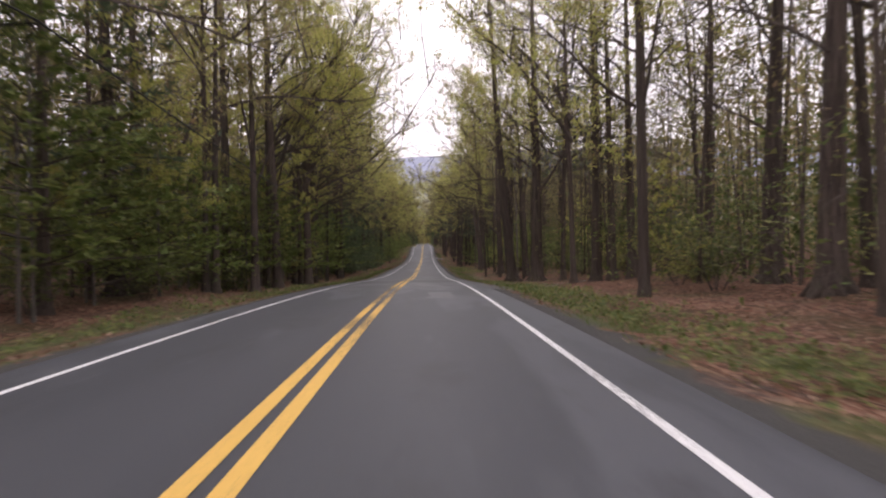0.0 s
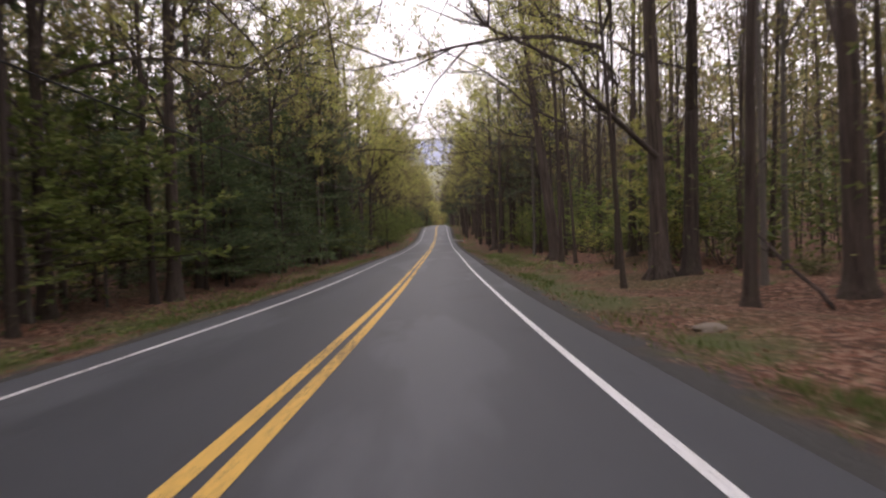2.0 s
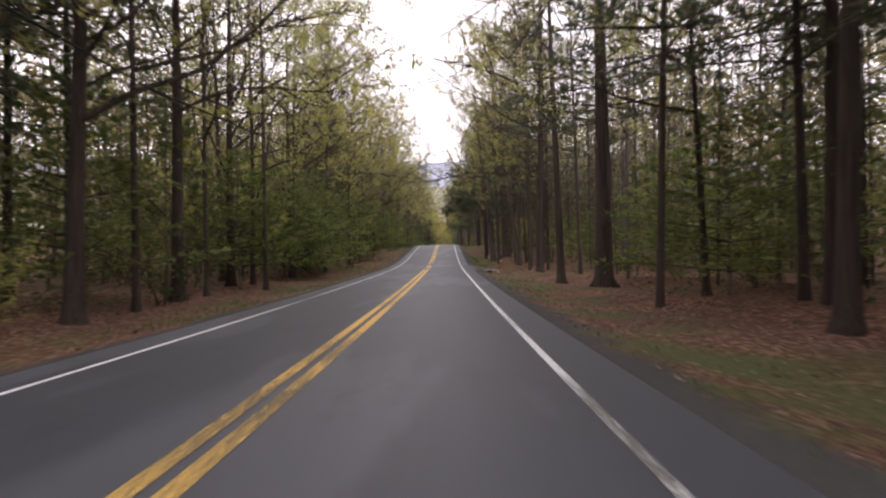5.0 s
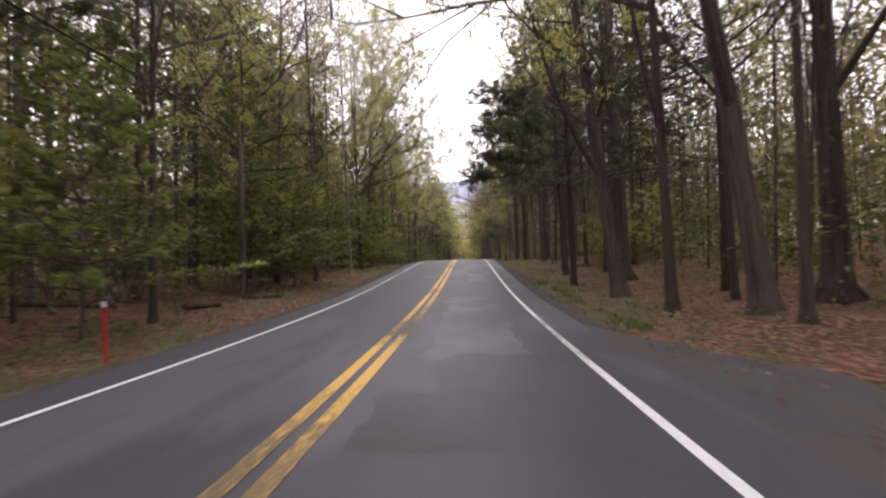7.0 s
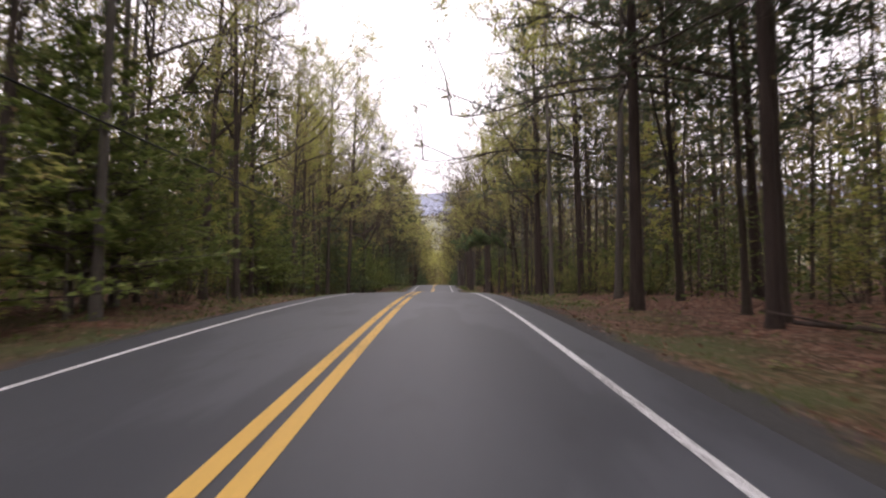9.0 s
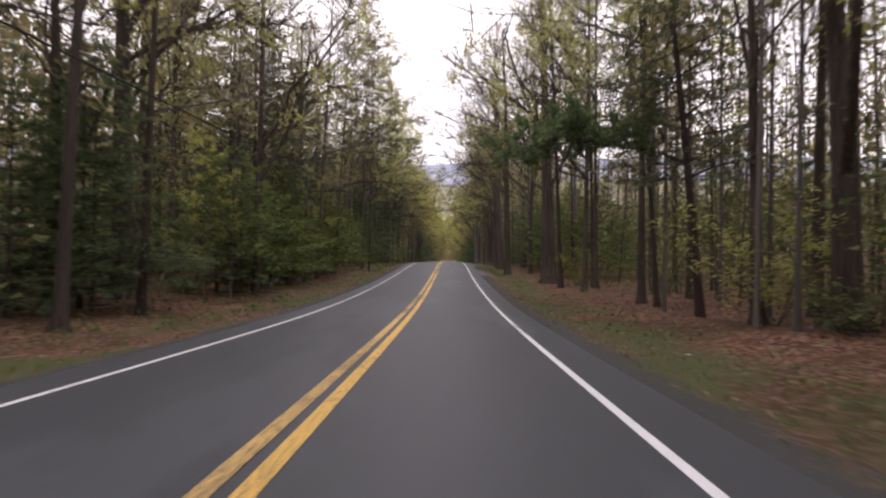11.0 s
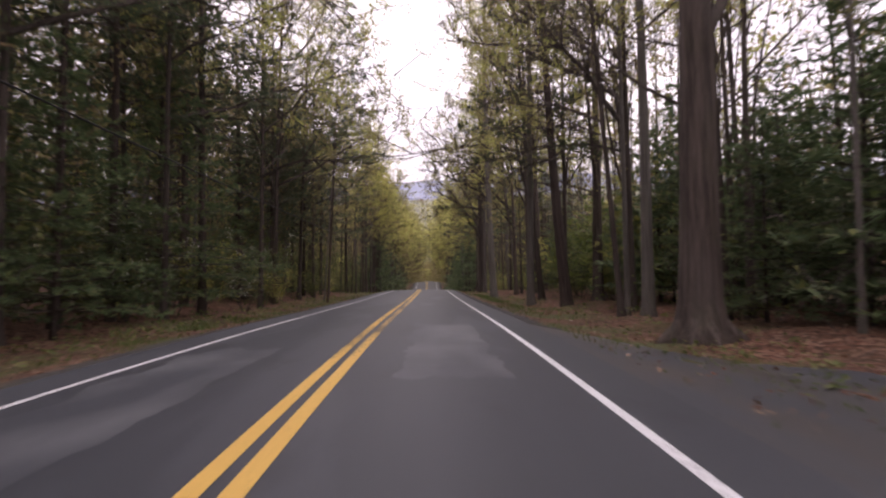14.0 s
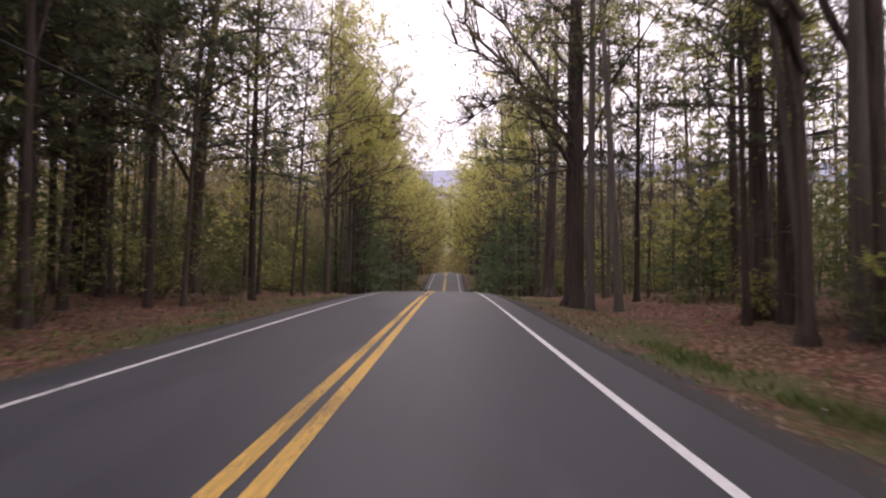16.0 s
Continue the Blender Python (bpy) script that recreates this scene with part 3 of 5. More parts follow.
# tall woodland trees, roadside trees that reach over the road, and bare ones
FOREST = [leafy_template("forest_tree", 11, 8.5, 13, 4.8, 0, 13, 0.18, M_SPRING), leafy_template("forest_tree", 12, 6.5, 14, 4.6, 0, 12, 0.18, M_OLIVE),
          leafy_template("forest_tree", 13, 9.5, 12, 5.0, 0, 13, 0.18, M_SPRING), leafy_template("forest_tree", 14, 8.0, 13, 4.4, 0.2, 10, 0.17, M_OLIVE, 4, 0.35)]
ROADSIDE = [leafy_template("roadside_tree", 21, 7.0, 17, 6.8, 0.85, 20, 0.165, M_SPRING), leafy_template("roadside_tree", 22, 7.5, 16, 6.6, 0.8, 20, 0.16, M_OLIVE),
            leafy_template("roadside_tree", 23, 6.0, 17, 7.0, 0.85, 18, 0.16, M_SPRING, 3, 0.1)]
OVERHANG = [leafy_template("overhanging_tree", 24, 6.0, 20, 6.6, 1.5, 22, 0.16, M_SPRING, 3, 0.05), leafy_template("overhanging_tree", 25, 7.0, 19, 6.4, 1.3, 22, 0.155, M_SPRING, 3, 0.1)]
BARE = [leafy_template("bare_tree", 31, 7.5, 18, 6.2, 0.7, 6, 0.13, M_OLIVE, 7, 0.6), leafy_template("bare_tree", 32, 9.0, 17, 5.6, 0.5, 6, 0.13, M_OLIVE, 7, 0.55)]
SAPLING = [leafy_template("sapling", 41, 3.0, 10, 7.5, 0, 15, 0.34, M_SHRUB, 3), leafy_template("sapling", 42, 2.5, 11, 8.0, 0, 15, 0.33, M_SPRING, 3)]
PINE = [pine_template("pine", 51, 7.0, 17, 4.6, M_NEEDLE, -0.05, 14, 0.46), pine_template("pine", 52, 5.5, 18, 4.2, M_NEEDLE, -0.05, 14, 0.45), pine_template("pine", 53, 10.0, 14, 4.8, M_NEEDLE, -0.04, 14, 0.48)]
HEMLOCK = [pine_template("hemlock", 61, 1.4, 20, 7.0, M_HEMLOCK, -0.09, 11, 0.62, each=7), pine_template("hemlock", 62, 1.8, 19, 7.6, M_HEMLOCK, -0.1, 11, 0.64, each=7)]
BEECH = [pine_template("beech", 91, 3.5, 12, 9.5, M_LAYER, 0.03, 6, 0.8, 22.0, 0.2, 5), pine_template("beech", 92, 2.5, 13, 10.5, M_LAYER, 0.02, 6, 0.8, 22.0, 0.2, 5)]
SHRUBS = [shrub_template("shrub", 71, 2.6, 1.5, 6, M_SHRUB, 11, 0.17), shrub_template("shrub", 72, 1.7, 1.2, 6, M_SHRUB, 11, 0.14), shrub_template("shrub", 73, 3.4, 1.8, 7, M_SPRING, 12, 0.18)]
DOGWOOD = shrub_template("dogwood", 81, 5.6, 2.6, 8, M_SHRUB, 9, 0.2)
DOGWOOD_BLOSSOM = shrub_template("dogwood_blossom", 82, 5.6, 2.7, 7, M_BLOSSOM, 4, 0.16)[1]

KINDS = {
    "oak": ("oak_tree", "oak", FOREST, "tall oak with furrowed grey-brown bark and thin new leaves"),
    "roadside": ("oak_tree", "oak", ROADSIDE, "broad oak whose limbs reach over the road, in yellow-green new leaf"),
    "overhang": ("oak_tree", "oak", OVERHANG, "leaning oak with a full yellow-green crown spread over the road"),
    "bare": ("oak_tree", "oak", BARE, "nearly bare oak with long crooked limbs over the verge"),
    "maple": ("maple_tree", "grey", FOREST, "slim maple with smooth grey bark and sparse spring leaves"),
    "birch": ("birch_tree", "pale", FOREST, "thin pale-barked birch among darker trunks"),
    "pine": ("pine_tree", "pine", PINE, "tall white pine with dark bark and level boughs of needles"),
    "hemlock": ("hemlock_tree", "pine", HEMLOCK, "young hemlock with soft green boughs down to the ground"),
    "beech": ("beech_tree", "grey", BEECH, "small beech with level sprays of fresh green leaves"),
    "sapling": ("sapling", "grey", SAPLING, "slender sapling in fresh green leaf under the tall trees"),
}
tree_rng = random.Random(5)
LITE = {}
FAR = {}


def lite(me, keep):
    """A lighter crown for trees farther off: one leaf in a few, each of them larger."""
    if me.name not in LITE:
        co = np.empty(3 * len(me.vertices))
        me.vertices.foreach_get("co", co)
        t = co.reshape(-1, 3, 3)[::keep]
        c = t.mean(1, keepdims=True)
        v = (c + (t - c) * keep ** 0.5).reshape(-1, 3)
        LITE[me.name] = mesh(me.name + "_lite", v.tolist(), np.arange(len(v)).reshape(-1, 3).tolist(), me.materials[0])
    return LITE[me.name]


def add_far(me, m):
    """Adds a copy of a mesh to the far wood, sorted by its material."""
    co = np.empty(3 * len(me.vertices))
    me.vertices.foreach_get("co", co)
    a = np.array(m)
    vs, fs = FAR.setdefault(me.materials[0].name, ([], []))
    first = len(vs)
    vs.extend((co.reshape(-1, 3) @ a[:3, :3].T + a[:3, 3]).tolist())
    fs.extend([tuple(first + i for i in p.vertices) for p in me.polygons])


def root_mesh(name, seed, mat):
    """Roots that swell out of the foot of a stout trunk of unit radius and sink into the ground."""
    rng = random.Random(seed)
    vs, fs = [], []
    count = rng.choice((6, 7))
    for k in range(count):
        a = 6.283 * k / count + rng.uniform(-0.3, 0.3)
        far, bend = rng.uniform(2.0, 2.9), rng.uniform(-0.35, 0.35)
        pts = []
        for u, h in ((0.0, 1.0), (0.25, 0.5), (0.5, 0.2), (0.75, 0.02), (1.0, -0.2)):
            r, an = 0.45 + (far - 0.45) * u, a + bend * u
            pts.append(Vector((r * math.cos(an), r * math.sin(an), h)))
        tube(vs, fs, pts, (0.55, 0.48, 0.36, 0.25, 0.12), 7)
    return mesh(name, vs, fs, mat, True)


ROOTS = {"oak": root_mesh("oak_roots", 301, M_OAK), "grey": root_mesh("maple_roots", 302, M_GREYBARK), "pine": root_mesh("pine_roots", 303, M_PINEBARK)}


def tree(kind, x, y, dia, height=0.0, lean=0.0, turn=None):
    """One tree with its foot on the ground at x, y. lean: metres to +x for each metre of height."""
    name, stem, crowns, text = KINDS[kind]
    rng = tree_rng
    if not height:
        height = {"pine": 23, "hemlock": 10, "sapling": 7, "beech": 8}.get(kind, 21) * rng.uniform(0.85, 1.12) * (1.13 if abs(x) < 9.7 and y > 90 and kind != "hemlock" else 1.0)
    if turn is None:
        turn = (0 if x < 0 else math.pi) + rng.uniform(-0.6, 0.6) if kind in ("roadside", "bare", "overhang") else rng.uniform(0, 6.28)
    if abs(lean) > 0.05:
        text = text.replace("tall ", "tall leaning ").replace("slim ", "slim leaning ").replace("bare ", "bare leaning ")
    z = gz(x, y)
    m = Matrix.Translation((x, y, z)) @ Matrix.Rotation(math.atan(lean), 4, "Y") @ Matrix.Rotation(rng.uniform(-0.02, 0.02), 4, "X") @ Matrix.Rotation(turn, 4, "Z")
    s = height / H0
    limbs, crown = rng.choice(crowns)
    trunk = rng.choice(TRUNKS[stem])
    fit, stout = Matrix.Diagonal((s ** 0.8, s ** 0.8, s, 1)), Matrix.Diagonal((0.58 * dia, 0.58 * dia, s, 1))
    TAKEN.append((x, y))
    if y < 26 or y > 436 or abs(x) > 21:
        # part of the uncounted wood; below y = 26 unseen, added for shade
        add_far(trunk, m @ stout)
        add_far(limbs, m @ fit)
        add_far(lite(crown, 5), m @ fit)
        return None
    thing = empty(name, m, text, "tree", "trees of the roadside wood")
    part("trunk", trunk, thing, "", stout)
    if dia >= 0.6 and stem in ROOTS:
        part("root_flare", ROOTS[stem], thing, "", Matrix.Diagonal((0.47 * dia, 0.47 * dia, 0.7, 1)))
    tagged(part("limb_framework", limbs, thing, "", fit), kind="stuff")
    part("crown", lite(crown, 5) if abs(x) > 12.4 else crown, thing, "", fit)
    return thing


def shrub(x, y, which, scale, turn):
    thing = empty("shrub", Matrix.Translation((x, y, gz(x, y))) @ Matrix.Rotation(turn, 4, "Z") @ Matrix.Diagonal((scale, scale, scale, 1)),
                  "leafy green shrub at the edge of the wood", "shrub", "undergrowth")
    stems, leaves = SHRUBS[which]
    part("stemwork", stems, thing)
    part("foliage", leaves, thing)


def dogwood(x, y, scale, turn):
    thing = empty("dogwood_tree", Matrix.Translation((x, y, gz(x, y))) @ Matrix.Rotation(turn, 4, "Z") @ Matrix.Diagonal((scale, scale, scale, 1)),
                  "small dogwood in pale blossom under the dark pines", "tree", "flowering dogwoods")
    part("stemwork", DOGWOOD[0], thing)
    part("foliage", DOGWOOD[1], thing)
    part("blossom", DOGWOOD_BLOSSOM, thing, "pale greenish-white blossom")


TAKEN = []

# trees beside the road, in the order in which the camera passes them
tree("bare", 13.6, 42.9, 0.75)
tree("oak", -10.6, 43.9, 0.34)
tree("oak", 9.1, 46.3, 0.32)
tree("bare", 16.3, 50.5, 0.81)
tree("roadside", -12.8, 52.4, 0.67)
tree("oak", -13.3, 55.1, 0.62)
tree("roadside", -10.0, 55.6, 0.28)
tree("oak", -9.6, 56.0, 0.35)
tree("oak", -8.3, 58.5, 0.40)
tree("bare", 18.0, 59.9, 0.49)
tree("oak", -11.0, 61.7, 0.54)
tree("bare", 14.2, 62.0, 0.5)
tree("overhang", -8.1, 62.6, 0.53)
tree("roadside", 13.2, 62.8, 0.5)
tree("oak", 12.3, 63.4, 0.52)
tree("bare", 11.5, 69.1, 0.35)
tree("bare", 13.9, 69.1, 0.40)
tree("oak", 7.8, 69.9, 0.65, lean=-0.075)
tree("roadside", 9.7, 70.1, 0.81)
tree("overhang", -7.7, 70.4, 0.56)
tree("overhang", -9.0, 79.4, 0.49)
tree("oak", -9.4, 81.3, 0.32)
tree("bare", 8.8, 85.3, 0.27)
tree("bare", 11.6, 85.6, 0.54, lean=-0.066)
tree("oak", -10.3, 87.8, 0.37)
tree("roadside", -10.4, 89.0, 0.40)
tree("oak", -8.7, 92.1, 0.22)
tree("roadside", 8.1, 92.8, 0.16, lean=-0.068)
tree("bare", 11.2, 94.3, 0.57)
tree("oak", 9.2, 109.4, 0.25)
tree("bare", 9.6, 113.0, 0.71, lean=-0.100)
tree("bare", 13.6, 116.3, 0.37)
tree("oak", 20.4, 119.7, 0.65)
tree("roadside", 10.8, 120.0, 0.21)
tree("maple", 9.3, 120.9, 0.17)
tree("roadside", 13.7, 127.6, 0.81, lean=-0.081)
tree("maple", 10.5, 128.6, 0.35)
tree("roadside", -9.0, 130.8, 0.53)
tree("bare", 13.0, 132.8, 0.57)
tree("oak", -9.9, 136.0, 0.64)
tree("bare", 14.3, 139.3, 0.17)
tree("bare", 12.8, 140.4, 0.49)
tree("bare", 12.5, 142.7, 0.27)
tree("roadside", -9.5, 143.1, 0.65)
tree("overhang", 8.1, 144.8, 0.65, lean=-0.032)
tree("overhang", -9.3, 151.5, 0.53)
tree("roadside", -9.5, 164.0, 0.47)
tree("pine", 9.1, 167.4, 0.76)
tree("bare", 8.9, 184.3, 0.31)
tree("pine", 9.1, 186.2, 0.56)
tree("roadside", 10.5, 190.7, 0.17)
tree("oak", 9.1, 192.1, 0.19)
tree("roadside", -11.8, 196.7, 0.24)
tree("oak", 9.0, 198.8, 0.24)
tree("roadside", 9.2, 201.1, 0.58, lean=-0.098)
tree("roadside", 7.3, 202.6, 0.28, lean=-0.009)
tree("oak", 12.5, 203.5, 0.74)
tree("maple", -17.1, 209.1, 0.52)
tree("roadside", -10.1, 215.1, 0.16)
tree("pine", 6.8, 215.7, 0.31, 20)
tree("oak", 9.4, 216.2, 0.73)
tree("oak", 10.8, 223.4, 0.36)
tree("pine", 10.3, 223.6, 0.34)
tree("roadside", 18.3, 232.0, 0.25)
tree("maple", -9.8, 252.4, 0.27)
tree("pine", 9.1, 279.1, 0.49)
tree("roadside", 9.1, 279.8, 0.26)
tree("oak", 9.8, 285.3, 0.19)
tree("oak", 12.1, 291.3, 0.34)
tree("oak", 13.5, 291.9, 0.35)
tree("bare", -16.1, 293.1, 0.52)
tree("roadside", -15.2, 295.3, 0.30)
tree("oak", 12.5, 296.9, 0.69)
tree("oak", 11.1, 299.0, 0.35)
tree("oak", 14.0, 300.7, 0.38)
tree("bare", -13.3, 301.6, 0.46)
tree("oak", 10.7, 309.1, 0.35)
tree("oak", 13.2, 309.6, 0.26)
tree("roadside", -16.3, 317.0, 0.46)
tree("bare", 10.6, 317.8, 0.27)
tree("bare", 8.8, 320.0, 0.27, lean=-0.049)
tree("bare", -20.8, 321.2, 0.63)
tree("roadside", -21.1, 323.4, 0.67)
tree("oak", 8.8, 324.2, 0.81, lean=-0.021)
tree("bare", -21.6, 326.0, 0.58)
tree("bare", 11.4, 328.8, 0.2, lean=-0.014)
tree("maple", 9.3, 330.9, 0.14)
tree("bare", 6.7, 335.4, 0.52, lean=-0.044)
tree("bare", 9.1, 337.5, 0.33)
tree("pine", -7.0, 340.3, 0.14)
tree("bare", 6.7, 349.5, 0.40, lean=-0.013)
tree("bare", 10.0, 350.4, 0.54, lean=0.100)
tree("maple", 10.8, 354.2, 0.12)
tree("maple", 10.9, 361.7, 0.14)
tree("bare", 8.1, 369.7, 0.20, lean=-0.062)
tree("maple", 9.1, 369.8, 0.40, lean=-0.003)
tree("maple", 9.3, 372.6, 0.20)
tree("pine", 8.7, 380.8, 0.57, lean=-0.072)
tree("roadside", 11.1, 383.1, 0.57, lean=-0.021)
tree("maple", 7.2, 383.5, 0.42, lean=0.003)
tree("roadside", 9.7, 385.4, 0.30)
tree("roadside", 8.8, 388.6, 0.36, lean=-0.061)
tree("pine", -6.2, 391.7, 0.13, lean=0.050)
tree("roadside", 8.5, 392.1, 0.20, lean=-0.009)
tree("pine", -14.0, 395.7, 0.77)
tree("maple", 6.2, 394.6, 0.5, lean=-0.02)
tree("oak", 11.2, 402.9, 0.55)
tree("oak", 10.3, 407.0, 0.2)
tree("maple", 9.1, 401.8, 0.17, lean=-0.095)
tree("maple", 10.6, 402.3, 0.40)
tree("pine", 11.8, 407.3, 0.57, lean=0.027)
tree("roadside", 11.8, 409.0, 0.67, lean=-0.010)
tree("maple", 8.4, 413.9, 0.30, lean=-0.055)
tree("maple", 7.4, 414.9, 0.35)
tree("pine", -17.5, 417.9, 0.62)
tree("pine", 7.2, 417.9, 0.60)
tree("roadside", -16.7, 418.1, 0.62)
tree("roadside", -24.6, 418.9, 0.30)
tree("roadside", -14.0, 423.1, 0.81, lean=0.072)
tree("bare", 8.5, 432.5, 0.81)


# ---- single long limbs that hang over the road ----
def long_limb(owner, seed, start, end, r, arch, mat, forks=9, tufts=None, leaf_mat=None, size=0.2):
    """One crooked limb from start to end, in metres of the scene, as a part of its tree; tufts: needles or leaves to each fork."""
    rng = random.Random(seed)
    a, b = Vector(start), Vector(end)
    bv, bf, lv, lf = [], [], [], []
    n = 9
    pts = [a.lerp(b, k / n) + Vector((0, 0, arch * math.sin(math.pi * k / n))) + 0.022 * (b - a).length * unit(rng) * min(k, 1) for k in range(n + 1)]
    tube(bv, bf, pts, [r * (1 - 0.85 * k / n) for k in range(n + 1)], 7)
    along = (b - a).normalized()
    for k in range(forks):
        i = rng.randrange(2, n)
        d = (along + 0.9 * unit(rng) + Vector((0, 0, 0.25))).normalized()
        ln = (b - a).length * rng.uniform(0.12, 0.3)
        p2, d3 = limb_path(rng, pts[i], d, ln, 4, 0.03, 0.25)
        tube(bv, bf, p2, [0.4 * r * q for q in (1, 0.75, 0.5, 0.3, 0.12)], 5)
        for _ in range(4):
            j = rng.randrange(1, 5)
            p4, d4 = limb_path(rng, p2[j], (d3 + unit(rng)).normalized(), 0.4 * ln, 2, 0.02, 0.25)
            tube(bv, bf, p4, (0.14 * r, 0.1 * r, 0.04 * r), 3)
            for _ in range(tufts or 0):
                leaf_tri(lv, lf, p4[1].lerp(p4[2], rng.uniform(-0.8, 1.1)) + 0.15 * unit(rng), (d4 + 0.7 * unit(rng)).normalized(), unit(rng) + Vector((0, 0, 1)), size * rng.uniform(0.6, 1.3), 0.14 * size)
    back = owner.matrix_basis.inverted()
    part("long_limb", mesh("long_limb", bv, bf, mat, True), owner, "long crooked limb over the verge", back)
    if lv:
        part("limb_foliage", mesh("limb_foliage", lv, lf, leaf_mat), owner, "", back)


reach = tree("oak", 10.0, 94.2, 0.62, 22, -0.039)
long_limb(reach, 1, (9.8, 93.8, 1.9), (1.2, 90.0, 6.6), 0.12, 0.9, M_TWIG, 12, 3, M_OLIVE, 0.16)
reach = tree("roadside", 7.2, 208.1, 0.52, 21, -0.081)
long_limb(reach, 9, (6.5, 208.4, 6.2), (1.0, 206.2, 3.9), 0.07, -0.3, M_TWIG, 6)
reach = tree("pine", 7.8, 252.0, 0.4, 25, -0.02)
long_limb(reach, 2, (7.6, 252.0, 13.6), (2.0, 252.3, 14.3), 0.09, -0.3, M_TWIG, 6)
reach = tree("bare", 7.6, 362.4, 0.88, 24, -0.01)
long_limb(reach, 3, (7.2, 362.0, 12.2), (-2.6, 361.5, 14.9), 0.12, 0.8, M_TWIG, 12, 3, M_OLIVE, 0.15)
reach = tree("bare", 6.9, 345.4, 0.52, 21, -0.06)
for k, end in enumerate(((1.2, 346.0, 11.6), (-1.0, 346.0, 16.2), (-0.4, 346.4, 13.6), (0.0, 345.0, 9.6))):
    long_limb(reach, 4 + 40 * k, (6.4 - 0.1 * k, 345.4, 7.4 + 1.3 * k), end, 0.09, 0.6, M_TWIG, 14, 2, M_OLIVE, 0.14)
reach = tree("bare", 8.5, 325.8, 0.3, 21)
for k, end in enumerate(((-0.5, 326, 12.6), (0.2, 325, 16.8), (0.7, 327, 10.2))):
    long_limb(reach, 200 + k, (8.5, 325.8, 6.0 + 1.5 * k), end, 0.08, 0.7, M_TWIG, 14, 2, M_OLIVE, 0.14)
reach = tree("pine", 10.6, 302.1, 0.3, 20, -0.1)
long_limb(reach, 5, (10.1, 302.1, 4.3), (3.9, 301.8, 4.6), 0.06, 0.5, M_TWIG, 20, 34, M_HEMLOCK, 0.34)
long_limb(reach, 15, (10.2, 302.3, 5.6), (5.0, 303.2, 5.4), 0.05, 0.5, M_TWIG, 16, 30, M_HEMLOCK, 0.34)
reach = tree("roadside", -8.6, 93.5, 0.45, 22, 0.02)
long_limb(reach, 6, (-8.4, 93.5, 8.0), (-4.0, 92.5, 15.5), 0.13, 0.6, M_TWIG, 14, 8, M_SPRING, 0.18)
reach = tree("overhang", -8.8, 156.0, 0.45, 19, 0.02)
long_limb(reach, 7, (-8.6, 156.0, 6.0), (-1.4, 155.7, 12.7), 0.13, 0.9, M_TWIG, 14, 8, M_SPRING, 0.18)
reach = tree("bare", 8.2, 173.0, 0.4, 22, -0.02)
long_limb(reach, 8, (8.0, 173.0, 6.0), (1.1, 173.0, 9.2), 0.11, 0.5, M_TWIG, 12, 5, M_OLIVE, 0.16)



def spread(kind, x, y, dia, height, seed, base, ends, tufts=30, mat=None, forks=22):
    """A tree whose heavy limbs spread over the road."""
    owner = tree(kind, x, y, dia, height)
    for k, end in enumerate(ends):
        z = gz(x, y)
        long_limb(owner, seed + k, (x, y, z + base + 1.2 * k), end, 0.12, 0.9, M_TWIG, forks, tufts, mat or M_SPRING, 0.2)


spread("roadside", 9.8, 151.5, 0.4, 22, 40, 7, ((0.4, 150, 13.2), (1.6, 153, 16.4), (2.8, 148, 10.8)))
spread("roadside", -9.4, 153.0, 0.36, 21, 50, 7, ((-2.4, 152.5, 14.6), (-1.0, 158.5, 12.4), (-3.0, 148, 11.0)))
spread("roadside", -9.0, 63.8, 0.3, 22, 60, 7, ((-1.9, 62, 15.5), (-2.6, 65.5, 12.5), (-3.2, 60, 9.5)))
spread("roadside", -8.6, 71.8, 0.3, 22, 70, 7, ((-2.2, 70.5, 17.0), (-2.8, 74, 13.0)))
spread("roadside", -9.4, 243.0, 0.34, 22, 80, 7, ((-1.9, 243, 14.5), (-2.4, 247, 11.5), (-3.0, 239, 16.5)))
spread("bare", -12.7, 305.3, 0.81, 22, 180, 8, ((-7.5, 305, 13.5), (-2.6, 305.5, 14.5), (-4.5, 306, 10.8), (-5.2, 304, 17.0)), 6, M_OLIVE, 22)
spread("bare", -9.2, 312.0, 0.36, 21, 90, 6, ((-2.2, 312, 16), (-3.0, 308, 13.5), (-2.6, 316, 11.5)), 8, M_OLIVE, 20)
spread("bare", 9.6, 316.5, 0.3, 21, 100, 7, ((0.6, 317, 13.5), (1.8, 320, 16.5)), 8, M_OLIVE, 20)
spread("bare", 9.0, 401.8, 0.3, 21, 110, 6, ((1.3, 398, 10.5), (0.8, 400, 14)), 7, M_OLIVE, 20)
spread("bare", 10.4, 349.0, 0.26, 21, 130, 8, ((1.5, 349, 15.5), (2.6, 352, 12.5)), 6, M_OLIVE, 20)
spread("bare", 10.2, 374.5, 0.26, 21, 140, 8, ((0.9, 373, 16), (2.2, 377, 13)), 6, M_OLIVE, 20)
spread("roadside", 9.6, 58.5, 0.3, 21, 120, 8, ((3.2, 58.5, 14.0), (3.4, 62, 17.0)), 10, M_OLIVE, 20)
reach = tree("pine", 7.4, 221.7, 0.33, 22, -0.04)
for k, (z0, end) in enumerate(((3.0, (1.9, 221.0, 3.7)), (4.2, (2.7, 223.4, 4.9)), (5.6, (2.2, 220.2, 6.1)), (6.6, (3.0, 222.8, 7.4)), (7.8, (2.4, 221.4, 8.8)))):
    long_limb(reach, 150 + k, (7.2, 221.7, z0), end, 0.055, 0.35, M_TWIG, 22, 26, M_NEEDLE, 0.3)
